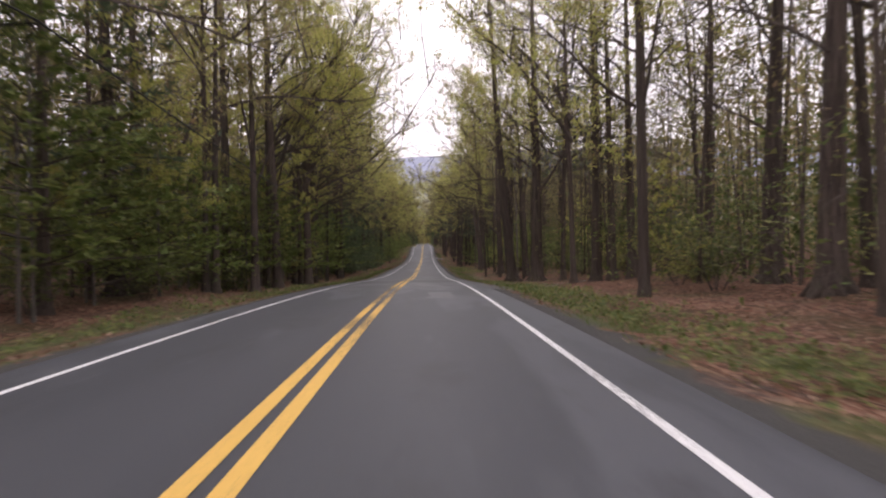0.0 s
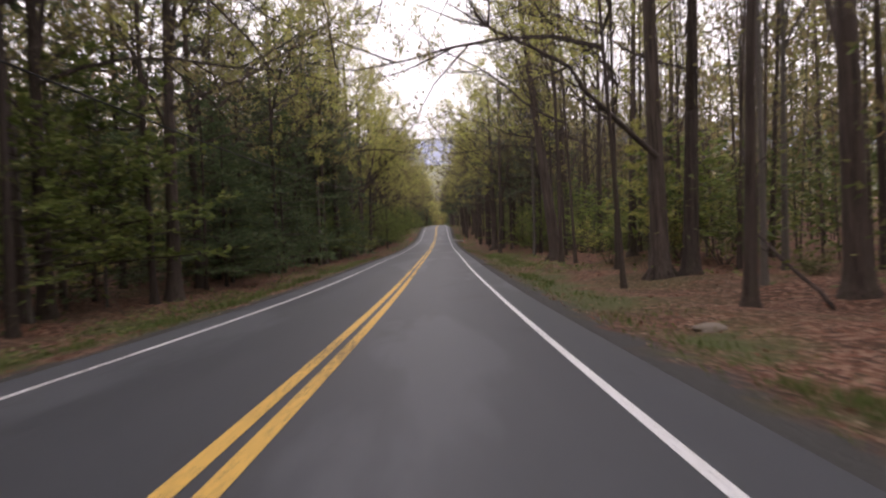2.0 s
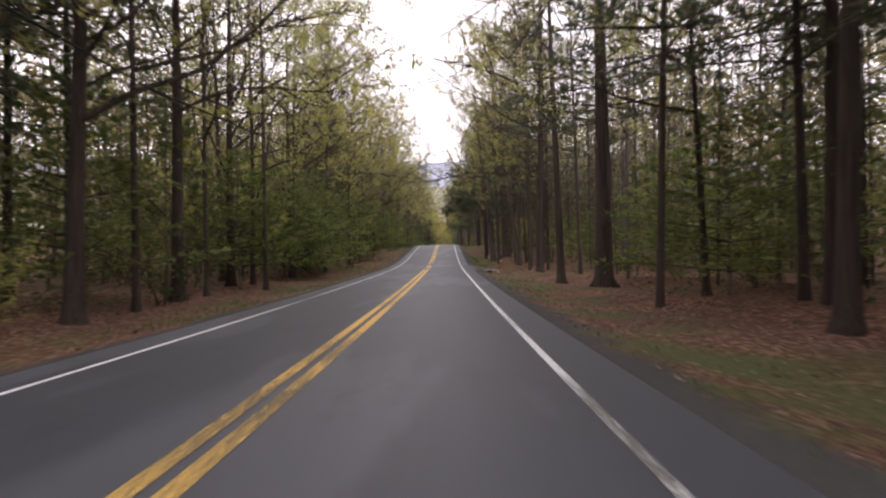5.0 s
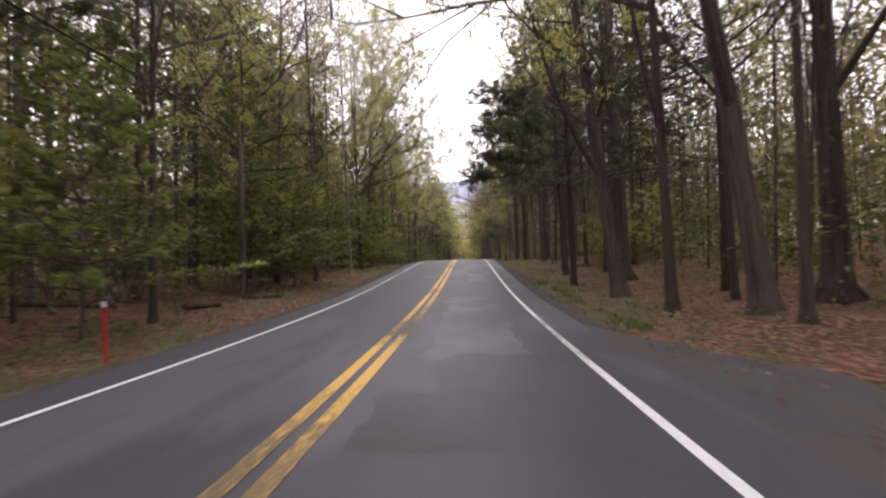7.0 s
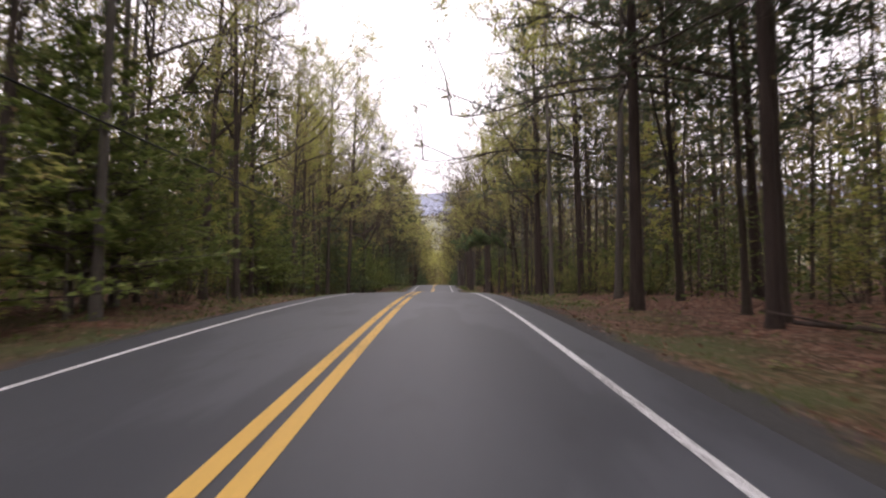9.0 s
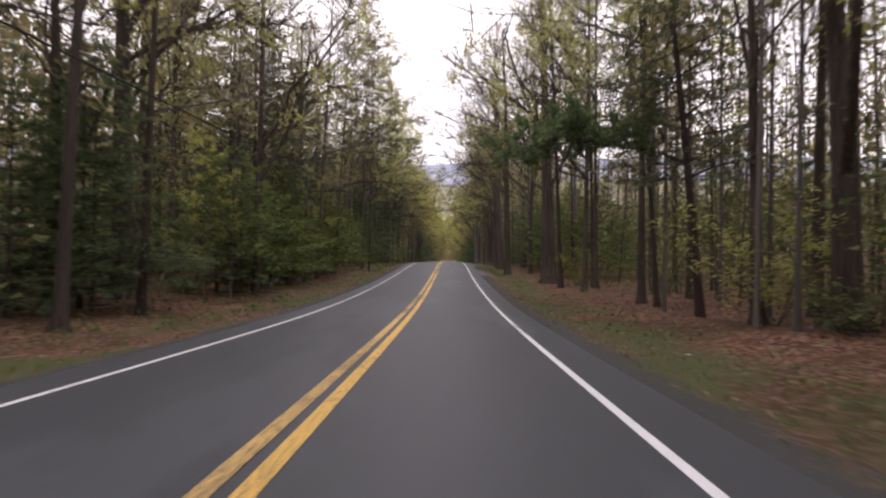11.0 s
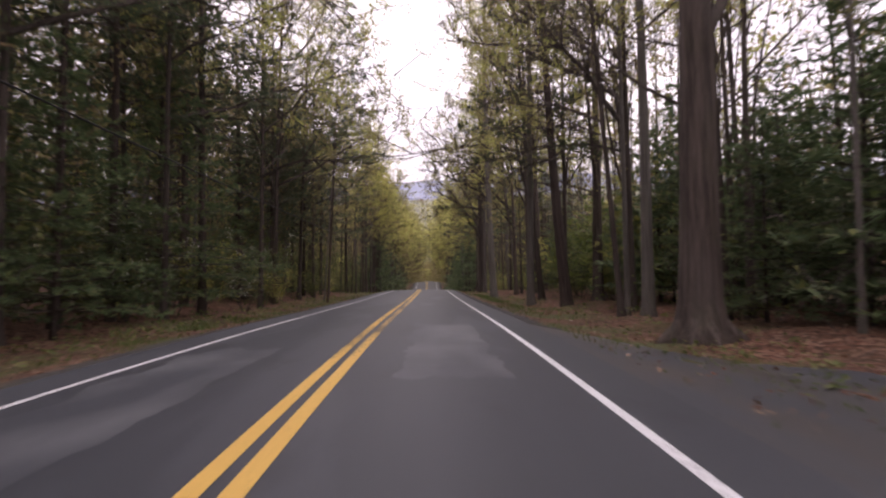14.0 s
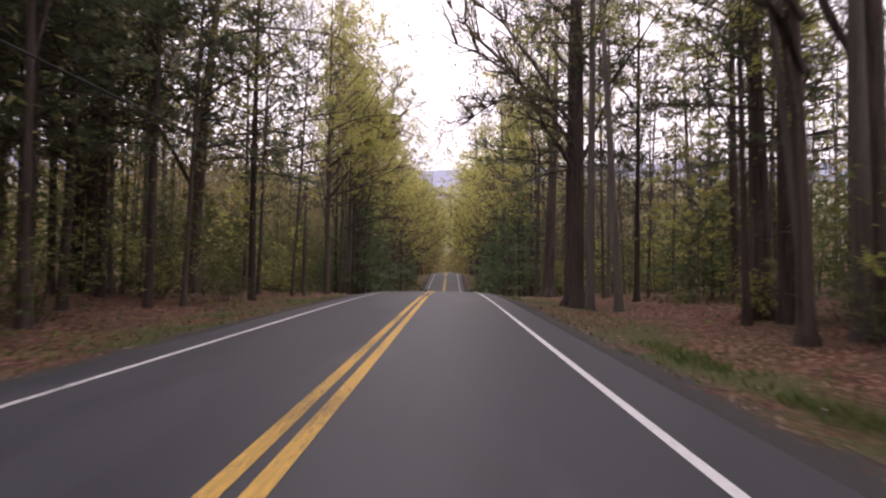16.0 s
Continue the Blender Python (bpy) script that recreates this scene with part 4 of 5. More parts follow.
spread("bare", 7.2, 416.5, 0.5, 23, 160, 6, ((0.6, 417, 14.5), (0.8, 414, 11.5), (1.0, 420, 17.0), (1.6, 418, 8.5)), 8, M_OLIVE, 26)
spread("roadside", -7.8, 432.0, 0.3, 22, 170, 7, ((-2.0, 432, 13.0), (-2.4, 435, 16.5), (-2.2, 428, 10.0)))
dogwood(-10.2, 371.0, 0.95, 0.4)
dogwood(-8.8, 381.0, 0.85, 2.0)
dogwood(-9.4, 334.0, 0.9, 1.1)
tree("hemlock", -8.0, 341.9, 0.08, 4.2)
tree("maple", -8.4, 218.0, 0.09, 9.0)
tree("maple", -6.5, 392.0, 0.12, 12.0, 0.06)

# the wood behind them: taller trees at random, never on the road or in another trunk
wood_rng = random.Random(77)


def mixture(x, y):
    """Which trees grow where along the road."""
    r = wood_rng.random()
    if x < 0:
        if 84 < y < 135:
            return "pine" if r < 0.2 else "hemlock" if r < 0.42 else "oak"
        if 262 < y < 330:
            return "oak" if r < 0.45 else "maple" if r < 0.7 else "hemlock" if r < 0.9 else "pine"
        if 330 < y < 425:
            return "pine" if r < 0.42 else "hemlock" if r < 0.55 else "oak"
        return "oak" if r < 0.5 else "maple" if r < 0.82 else "hemlock" if r < 0.88 else "pine"
    if 110 < y < 190:
        return "oak" if r < 0.45 else "maple" if r < 0.7 else "pine" if r < 0.92 else "hemlock"
    if 190 < y < 300:
        return "pine" if r < 0.3 else "oak" if r < 0.7 else "maple"
    if y > 400:
        return "pine" if r < 0.3 else "oak" if r < 0.7 else "maple"
    return "oak" if r < 0.5 else "maple" if r < 0.88 else "pine"


def scatter(side, count, x0, x1, y0, y1, gap):
    made = tries = 0
    while made < count and tries < 6000:
        tries += 1
        x = side * (x0 + (x1 - x0) * wood_rng.random() ** 1.2)
        y = wood_rng.uniform(y0, y1)
        if any((x - a) ** 2 + (y - b) ** 2 < gap * gap for a, b in TAKEN):
            continue
        kind = mixture(x, y)
        d = wood_rng.choice((0.14, 0.18, 0.22, 0.26, 0.32, 0.42))
        tree(kind, round(x, 2), round(y, 2), 0.12 if kind == "hemlock" else d, lean=wood_rng.uniform(-0.035, 0.035))
        made += 1


for side in (-1, 1):
    scatter(side, 8, 7.6, 10.0, 122, 172, 5.0)
    scatter(side, 8, 7.6, 10.0, 214, 268, 5.0)
    scatter(side, 26, 6.8, 10.0, 432, 540, 3.5)
    scatter(side, 95 if side < 0 else 80, 10.6 if side < 0 else 11.2, 19.0, 30, 500, 2.5)
    # unseen trees behind the start, added to keep skylight off the road
    scatter(side, 24, 8.5, 22.0, -45, 32, 3.0)
    scatter(side, 45, 19.0, 30.0, 40, 540, 2.8)


# a second row whose crowns reach out over the verge; below y = 26 unseen, added for shade
for side, x0, x1, step in ((-1, 8.6, 10.4, 8.0), (1, 9.4, 11.0, 10.0)):
    y = -42.0
    while y < 540:
        x = side * wood_rng.uniform(x0, x1)
        yy = y + wood_rng.uniform(-2.5, 2.5)
        if all((x - a) ** 2 + (yy - b) ** 2 > 4 for a, b in TAKEN):
            tree(wood_rng.choice(("roadside", "roadside", "bare")), x, yy, wood_rng.uniform(0.16, 0.3), lean=-side * wood_rng.uniform(0.0, 0.05))
        y += step


# crowns that meet over the road farther on
for side in (-1, 1):
    for k in range(24):
        x, y = side * wood_rng.uniform(6.6, 8.2), 474 + 7.5 * k + wood_rng.uniform(-3, 3)
        tree("overhang", x, y, wood_rng.uniform(0.25, 0.45), wood_rng.uniform(17, 23))
tree("overhang", -9.8, 75.0, 0.38, 21)
tree("overhang", -9.9, 99.0, 0.35, 20)
tree("overhang", -10.2, 172.0, 0.4, 20)
tree("overhang", -9.8, 183.0, 0.36, 19)


def stand(kind, x0, x1, y0, y1, count, h0, h1, dia):
    """A close stand of one kind of tree."""
    for _ in range(count):
        tree(kind, wood_rng.uniform(x0, x1), wood_rng.uniform(y0, y1), dia, wood_rng.uniform(h0, h1))


# hemlocks and young pines that close the edge of the wood
stand("hemlock", -12.5, -9.0, 90, 126, 13, 7, 13, 0.16)
stand("hemlock", -13.0, -10.0, 296, 330, 9, 6, 10, 0.14)
stand("hemlock", -13.0, -9.2, 345, 392, 9, 6, 12, 0.16)
stand("hemlock", 11.0, 15.0, 335, 366, 7, 5, 8, 0.12)
stand("hemlock", 13.0, 19.0, 360, 386, 14, 7, 11, 0.14)
for px, py in ((-8.8, 375.0), (-8.6, 418.0), (8.4, 240.0), (9.0, 246.0)):
    tree("pine", px, py, 0.32, 25)
stand("hemlock", 6.8, 9.0, 440, 500, 7, 7, 12, 0.18)
stand("hemlock", -8.8, -6.8, 440, 500, 7, 8, 14, 0.2)
stand("roadside", -9.6, -7.4, 434, 500, 9, 16, 21, 0.3)
stand("roadside", 7.6, 9.6, 440, 500, 5, 16, 20, 0.3)
stand("hemlock", -13.5, -10.0, 128, 152, 8, 9, 15, 0.2)
stand("hemlock", 12.5, 18.0, 392, 425, 6, 6, 9, 0.12)
stand("sapling", -13.0, -9.6, 212, 270, 17, 9, 14, 0.12)
stand("sapling", -13.0, -9.6, 40, 88, 12, 7, 12, 0.1)
stand("sapling", -13.0, -9.6, 152, 205, 10, 8, 13, 0.1)
stand("sapling", 11.5, 17.0, 318, 356, 10, 6, 9, 0.1)
stand("pine", -14.0, -9.6, 356, 420, 9, 20, 26, 0.3)
stand("pine", -22.0, -13.0, 372, 432, 9, 19, 25, 0.34)
stand("maple", -22.0, -13.0, 372, 430, 15, 16, 21, 0.24)
stand("pine", -13.0, -9.6, 118, 140, 4, 18, 24, 0.3)
stand("pine", 9.8, 14.0, 208, 245, 6, 20, 25, 0.28)
stand("pine", 9.5, 13.0, 128, 165, 5, 19, 24, 0.28)
stand("oak", -15.0, -10.0, 212, 242, 9, 17, 22, 0.2)
stand("oak", -15.0, -10.0, 276, 300, 7, 17, 22, 0.2)
stand("maple", 10.0, 15.0, 284, 312, 7, 16, 22, 0.16)
stand("beech", -11.0, -8.4, 150, 205, 12, 6, 10, 0.09)
stand("beech", -11.0, -8.6, 210, 262, 13, 6, 10, 0.09)
stand("beech", -11.2, -8.8, 306, 335, 9, 5, 9, 0.09)
stand("beech", -13.0, -11.0, 268, 300, 5, 5, 7, 0.09)
stand("beech", -12.0, -9.4, 40, 92, 12, 6, 10, 0.09)
stand("beech", 10.6, 15.5, 316, 360, 11, 5, 9, 0.08)
stand("beech", 11.0, 16.0, 100, 190, 14, 5, 8, 0.08)
stand("beech", 12.5, 17.0, 384, 410, 6, 5, 8, 0.08)
stand("beech", -12.0, -9.6, 338, 352, 4, 5, 8, 0.08)
# tall pines behind the edge on the left
stand("pine", -21.0, -12.6, 122, 168, 13, 20, 25, 0.34)
stand("pine", -21.0, -12.6, 202, 246, 9, 20, 25, 0.34)
stand("pine", -21.0, -12.6, 322, 346, 6, 20, 25, 0.34)
stand("oak", -20.0, -12.6, 60, 96, 8, 19, 23, 0.3)
# young growth below
for k in range(90):
    side = -1 if wood_rng.random() < 0.5 else 1
    x, y = side * wood_rng.uniform(9.5 if side < 0 else 11, 22), wood_rng.uniform(35, 470)
    tree("sapling", x, y, 0.07, wood_rng.uniform(4, 9))
for k in range(210):
    side = -1 if wood_rng.random() < 0.6 else 1
    x, y = side * wood_rng.uniform(8.6 if side < 0 else 10, 18), wood_rng.uniform(30, 470)
    shrub(x, y, wood_rng.randrange(3), wood_rng.uniform(0.7, 1.4), wood_rng.uniform(0, 6.28))


# pines that darken the edge of the wood here and there
stand("pine", -13.0, -10.0, 120, 134, 5, 20, 24, 0.26)
stand("beech", -10.6, -9.0, 122, 140, 3, 6, 8, 0.08)
stand("pine", -12.5, -10.2, 316, 326, 3, 19, 22, 0.22)


# ---- the far wood and the undergrowth: countless trunks, twigs and leaves ----
cloud_rng = np.random.default_rng(99)


def leaf_cloud(name, at, length, width, mat, level=1.0, upright=0.0):
    """One mesh of pointed leaves or twigs, one at each place, turned at random; level below 1 lays them flatter."""
    n = len(at)
    d = cloud_rng.normal(size=(n, 3)) * (1, 1, level) + (0, 0, upright)
    d /= np.linalg.norm(d, axis=1)[:, None]
    w = np.cross(d, cloud_rng.normal(size=(n, 3)) * (level, level, 1))
    w /= np.linalg.norm(w, axis=1)[:, None] + 1e-9
    ln = (length * cloud_rng.uniform(0.5, 1.4, n))[:, None]
    wd = (width * cloud_rng.uniform(0.7, 1.3, n))[:, None]
    v = np.stack((at - wd * w, at + wd * w, at + ln * d), 1).reshape(-1, 3)
    me = bpy.data.meshes.new(name)
    me.vertices.add(3 * n)
    me.vertices.foreach_set("co", v.ravel())
    me.loops.add(3 * n)
    me.loops.foreach_set("vertex_index", np.arange(3 * n))
    me.polygons.add(n)
    me.polygons.foreach_set("loop_start", np.arange(0, 3 * n, 3))
    me.polygons.foreach_set("loop_total", np.full(n, 3))
    me.materials.append(mat)
    me.update()
    me.validate()
    return me


def wood_places(n, x0, x1, y0, y1, z0, z1, power=1.3, lump=0.0, each=40):
    """Places among the far trees on both sides, gathered in lumps."""
    m = max(1, n // each)
    cx = cloud_rng.choice((-1.0, 1.0), m) * (x0 + (x1 - x0) * cloud_rng.random(m) ** power)
    cy = cloud_rng.uniform(y0, y1, m)
    ch = z0 + (z1 - z0) * cloud_rng.random(m)
    pick = cloud_rng.integers(0, m, n)
    p = np.stack((cx, cy, ground_z(cx, cy) + ch), 1)[pick] + cloud_rng.normal(size=(n, 3)) * (1.5 + lump, 1.5 + lump, 0.8)
    floor = ground_z(p[:, 0], p[:, 1])
    p[:, 2] = np.maximum(p[:, 2], floor + 0.1)
    # the wood on the right is thin and open to the sky past y = 320
    thin = (p[:, 0] > 0) & (p[:, 1] > 322) & (p[:, 1] < 500) & (p[:, 2] > floor + 7.5)
    return p[~thin | (cloud_rng.random(n) < 0.3)]


tv, tf = [], []
far_rng = random.Random(98)
for k in range(2900):
    if k < 1200:
        x = far_rng.choice((-1, 1)) * (22 + 60 * far_rng.random() ** 1.4)
        y = far_rng.uniform(30, 640)
    elif k < 1500:
        x = far_rng.choice((-1, 1)) * (7.5 + 40 * far_rng.random() ** 1.5)
        y = far_rng.uniform(530, 800)
    else:
        x = far_rng.choice((-1, 1, 1)) * (13 + 22 * far_rng.random() ** 1.2)
        y = far_rng.uniform(36, 520)
    z, h, r = gz(x, y), far_rng.uniform(14, 24), far_rng.uniform(0.06, 0.19)
    if k >= 1500:
        h, r = far_rng.uniform(9, 20), far_rng.uniform(0.03, 0.09)
    ln = Vector((far_rng.uniform(-0.8, 0.8), far_rng.uniform(-0.8, 0.8), h))
    p = Vector((x, y, z - 0.2))
    tube(tv, tf, [p, p + 0.5 * ln, p + ln], (r, 0.7 * r, 0.2 * r), 4)
woods = tagged(new("distant_woods"), "deep wood of bare trunks and spring leaves behind the roadside trees, with unseen shade trees at its start", "woods", kind="stuff")
part("trunk_mass", mesh("far_trunks", tv, tf, M_OAK, True), woods)
for bark_name, (vs, fs) in FAR.items():
    part(bark_name + "_mass", mesh(bark_name + "_mass", vs, fs, bpy.data.materials[bark_name]), woods)
part("leaf_mass", leaf_cloud("far_leaves", wood_places(260000, 20, 48, 0, 640, 3, 21, 1.3, 0.9, 60), 0.55, 0.14, M_OLIVE), woods)
part("deep_leaf_mass", leaf_cloud("deep_leaves", wood_places(110000, 38, 75, 20, 680, 1, 22, 1.2, 1.2, 40), 1.1, 0.28, M_OLIVE), woods)
# crown leaves and twig sprays below y = 26 are unseen, added for shade
crowns = wood_places(420000, 10.5, 32, -40, 540, 5, 21, 1.1, 1.0, 90)
on_left = crowns[:, 0] < 0
out = np.abs(crowns[:, 0]) > 8.5
part("crown_mass", leaf_cloud("crown_leaves", crowns[out & on_left], 0.3, 0.075, M_OLIVE), woods)
part("crown_mass", leaf_cloud("thin_crown_leaves", crowns[out & ~on_left][::2], 0.2, 0.05, M_OLIVE), woods)
sprays = wood_places(150000, 10.0, 30, -20, 520, 6, 20, 1.1, 1.4, 30)
sprays = sprays[(np.abs(sprays[:, 0]) > 8.0) & ((sprays[:, 0] > 0) | (cloud_rng.random(len(sprays)) < 0.4))]
part("twig_spray", leaf_cloud("crown_twigs", sprays, 1.5, 0.011, M_TWIG, 1.0, 0.6), woods)
part("undergrowth_mass", leaf_cloud("far_undergrowth", wood_places(170000, 20, 55, 20, 640, 0, 7.0, 1.7, 0.5, 18), 0.6, 0.15, M_SHRUB, 0.6), woods)
part("needle_mass", leaf_cloud("far_needles", wood_places(60000, 20, 60, 20, 660, 3, 21, 1.5), 0.7, 0.1, M_NEEDLE, 0.5), woods)
part("twig_mass", leaf_cloud("far_twigs", wood_places(170000, 13, 55, 20, 640, 2, 19, 1.4, 1.4), 1.7, 0.016, M_TWIG, 1.0, 0.5), woods)
part("end_mass", leaf_cloud("end_leaves", wood_places(90000, 5.0, 40, 540, 860, 0.5, 18), 0.9, 0.22, M_OLIVE), woods)
part("bend_mass", leaf_cloud("bend_leaves", wood_places(16000, 0, 30, 900, 990, 0.5, 18), 1.8, 0.5, M_OLIVE), woods)
an, dist = np.radians(cloud_rng.uniform(-22, 22, 22000)), cloud_rng.uniform(1010, 1250, 22000)
slope = np.stack((dist * np.sin(an), dist * np.cos(an), np.interp(dist, (1000, 1150, 1250), (-6, 66, 118))), 1) + cloud_rng.normal(size=(22000, 3)) * 2
part("hillside_mass", leaf_cloud("hillside_leaves", slope, 6.0, 1.6, M_OLIVE), woods)
under = tagged(new("undergrowth"), "low green undergrowth and thin bare twigs between the trunks", "undergrowth", kind="stuff")
left = wood_places(90000, 9.5, 21, 28, 470, 0.2, 5.5, 1.2)
left[:, 0] = -np.abs(left[:, 0])
left = left[left[:, 0] < -7.4]
right = wood_places(60000, 11, 22, 28, 470, 0.2, 4.5, 1.0)
right[:, 0] = np.abs(right[:, 0])
right = right[right[:, 0] > 8.8]
part("foliage", leaf_cloud("undergrowth_left", left, 0.26, 0.06, M_SHRUB, 0.45), under)
part("foliage", leaf_cloud("undergrowth_right", right, 0.26, 0.06, M_SHRUB, 0.45), under)
tw = wood_places(60000, 9.0, 20, 28, 470, 0.3, 10, 1.1, 0.6)
part("twig_haze", leaf_cloud("undergrowth_twigs", tw[np.abs(tw[:, 0]) > 7.0], 1.3, 0.01, M_TWIG, 1.0, 0.5), under)

# ---- leaf litter and grass on the verges ----
lit_rng = random.Random(123)
lv, lf = [], []
for k in range(60000):
    side = 1 if lit_rng.random() < 0.55 else -1
    a = 4.4 + 10 * lit_rng.random() ** 1.5
    x, y = side * a, lit_rng.uniform(30, 425)
    if a < 6.2 and noise.noise(Vector((0.25 * x, 0.12 * y, 2.0))) > 0.12 and lit_rng.random() < 0.75:
        continue
    d = unit(lit_rng) * Vector((1, 1, 0.35))
    leaf_quad(lv, lf, Vector((x, y, gz(x, y) + 0.015)), d.normalized(), Vector((0, 0, 1)) + 0.35 * unit(lit_rng), lit_rng.uniform(0.06, 0.13), lit_rng.uniform(0.022, 0.04))
tagged(new("fallen_leaves", mesh("fallen_leaves", lv, lf, M_LITTER)), "dry brown and orange leaves lying under the trees", "leaf litter", kind="stuff")
lv, lf = [], []
for k in range(34000):
    side = 1 if lit_rng.random() < 0.6 else -1
    a = 4.3 + 2.9 * lit_rng.random()
    x, y = side * a, lit_rng.uniform(30, 425)
    if noise.noise(Vector((0.25 * x, 0.12 * y, 2.0))) < 0.02 and lit_rng.random() < 0.85:
        continue
    leaf_quad(lv, lf, Vector((x, y, gz(x, y) - 0.01)), (unit(lit_rng) * Vector((0.7, 0.7, 0.2)) + Vector((0, 0, 0.9))).normalized(), unit(lit_rng), lit_rng.uniform(0.08, 0.2), 0.012)
for side, a0, a1, y0, y1, count in ((1, 5.0, 7.2, 103, 128, 5200), (1, 4.9, 6.6, 380, 402, 5000), (-1, 4.6, 6.4, 66, 135, 9000), (1, 4.6, 6.2, 76, 100, 3200),
                                    (1, 4.8, 6.6, 36, 60, 3500), (1, 4.6, 6.4, 330, 350, 2500), (-1, 5.2, 7.0, 336, 372, 3500), (1, 4.6, 5.8, 196, 216, 2500)):
    for _ in range(count):
        x, y = side * lit_rng.triangular(a0, a1), lit_rng.uniform(y0, y1)
        if noise.noise(Vector((0.8 * x, 0.45 * y, 5.0))) < 0.02 + 0.25 * lit_rng.random():
            continue
        leaf_quad(lv, lf, Vector((x, y, gz(x, y) - 0.01)), (unit(lit_rng) * Vector((0.7, 0.7, 0.2)) + Vector((0, 0, 0.9))).normalized(), unit(lit_rng), lit_rng.uniform(0.1, 0.3), 0.014)
tagged(new("verge_grass", mesh("verge_grass", lv, lf, M_GRASS)), "short green and straw-coloured grass on the verge", "grass", kind="stuff")

# low leafy plants in clumps
lv, lf = [], []
for side, a0, a1, y0, y1, count in ((1, 4.6, 8.6, 28, 62, 420), (-1, 4.8, 8.0, 30, 120, 420), (1, 5.2, 10, 100, 130, 260), (-1, 6.0, 10.0, 190, 330, 420), (1, 5.5, 10.5, 190, 400, 520), (-1, 5.5, 9.5, 340, 420, 260)):
    for _ in range(count):
        cx, cy = side * lit_rng.triangular(a0, a1, a0 + 0.35 * (a1 - a0)), lit_rng.uniform(y0, y1)
        spread, tall = lit_rng.uniform(0.08, 0.35), lit_rng.uniform(0.05, 0.3)
        for _ in range(lit_rng.randrange(8, 22)):
            x, y = cx + lit_rng.gauss(0, spread), cy + lit_rng.gauss(0, spread)
            d = (unit(lit_rng) * Vector((1, 1, 0.3)) + Vector((0, 0, 0.25))).normalized()
            leaf_quad(lv, lf, Vector((x, y, gz(x, y) + tall * lit_rng.random())), d, Vector((0, 0, 1)) + 0.5 * unit(lit_rng), lit_rng.uniform(0.07, 0.18), lit_rng.uniform(0.025, 0.05))
tagged(new("ground_plants", mesh("ground_plants", lv, lf, M_SHRUB)), "low green leafy plants in clumps on the verges", "plants", kind="stuff")


# ---- small things beside the road ----
def branch(name, x0, y0, x1, y1, r, mat, text, seed, lift=0.0, forks=3):
    """A fallen log or branch lying on the ground."""
    rng = random.Random(seed)
    vs, fs = [], []
    a, b = Vector((x0, y0, gz(x0, y0) + 0.7 * r)), Vector((x1, y1, gz(x1, y1) + 0.7 * r + lift))
    n = 6
    side_off = [rng.uniform(-1, 1) * 0.03 * (b - a).length for _ in range(n + 1)]
    across = (b - a).cross(Vector((0, 0, 1))).normalized()
    pts = [a.lerp(b, k / n) + across * side_off[k] for k in range(n + 1)]
    tube(vs, fs, pts, [r * (1 - 0.55 * k / n) for k in range(n + 1)], 7)
    fs.append(tuple(range(6, -1, -1)))
    for _ in range(forks):
        k = rng.randrange(2, n)
        d = ((b - a).normalized() + 0.9 * rng.choice((-1, 1)) * across + Vector((0, 0, 0.25))).normalized()
        tube(vs, fs, [pts[k], pts[k] + d * 0.12 * (b - a).length, pts[k] + d * 0.22 * (b - a).length + 0.04 * unit(rng)], (0.4 * r, 0.25 * r, 0.08 * r), 4)
    return tagged(new(name, mesh(name, vs, fs, mat, True)), text, name.replace("_", " "))


branch("fallen_log", 16.3, 77.0, 14.9, 70.9, 0.16, M_OAK, "short dark log lying in the leaves", 1)
branch("fallen_branch", 7.7, 57.7, 10.6, 59.5, 0.05, M_PALEBARK, "long pale dead branch lying on leaves", 2)
branch("fallen_branch", 8.1, 59.8, 10.2, 64.5, 0.05, M_PALEBARK, "pale dead branch near the road's edge", 3)
branch("fallen_branch", 5.1, 181.2, 5.3, 180.2, 0.035, M_PALEBARK, "short pale stick on the verge", 4, 0, 1)
branch("fallen_branch", 6.8, 185.2, 7.3, 185.7, 0.04, M_PALEBARK, "short pale stick on the verge", 5, 0, 1)
branch("fallen_log", 9.4, 231.5, 10.2, 228.3, 0.11, M_OAK, "dark log lying in the leaves", 6, 0.05)
branch("fallen_log", 11.5, 238.5, 9.6, 246.0, 0.12, M_OAK, "long dark log lying in the leaves", 7, 0.05)
branch("fallen_branch", 9.0, 223.6, 9.9, 221.0, 0.05, M_GREYBARK, "grey fallen branch among leaves", 8)
branch("fallen_branch", 6.5, 225.3, 7.8, 225.0, 0.03, M_OAK, "thin fallen branch on the grassy verge", 9, 0, 2)
branch("fallen_log", -9.0, 211.7, -7.2, 212.0, 0.11, M_OAK, "dark rotting log at the foot of the shrubs", 10)
branch("fallen_log", -16.2, 207.2, -12.0, 207.0, 0.14, M_OAK, "long dark log lying in the leaves", 11)
branch("fallen_log", -9.9, 208.0, -8.5, 208.4, 0.15, M_PINEBARK, "dark stump of a log with broken stubs", 12)
branch("fallen_branch", -10.9, 311.4, -8.0, 311.9, 0.04, M_OAK, "dark crooked branch on the leaves", 13)
branch("fallen_branch", -11.9, 313.6, -8.5, 313.0, 0.045, M_PALEBARK, "pale crooked branch on the leaves", 14)
branch("fallen_branch", 8.4, 365.3, 10.0, 368.6, 0.05, M_PALEBARK, "weathered branch at the foot of a big oak", 15)
branch("fallen_branch", 9.0, 356.0, 11.5, 357.2, 0.045, M_PALEBARK, "weathered branch on the leaves", 16)
branch("fallen_branch", 3.9, 107.2, 5.2, 106.9, 0.02, M_OAK, "thin dark twig on the shoulder", 17, 0, 2)
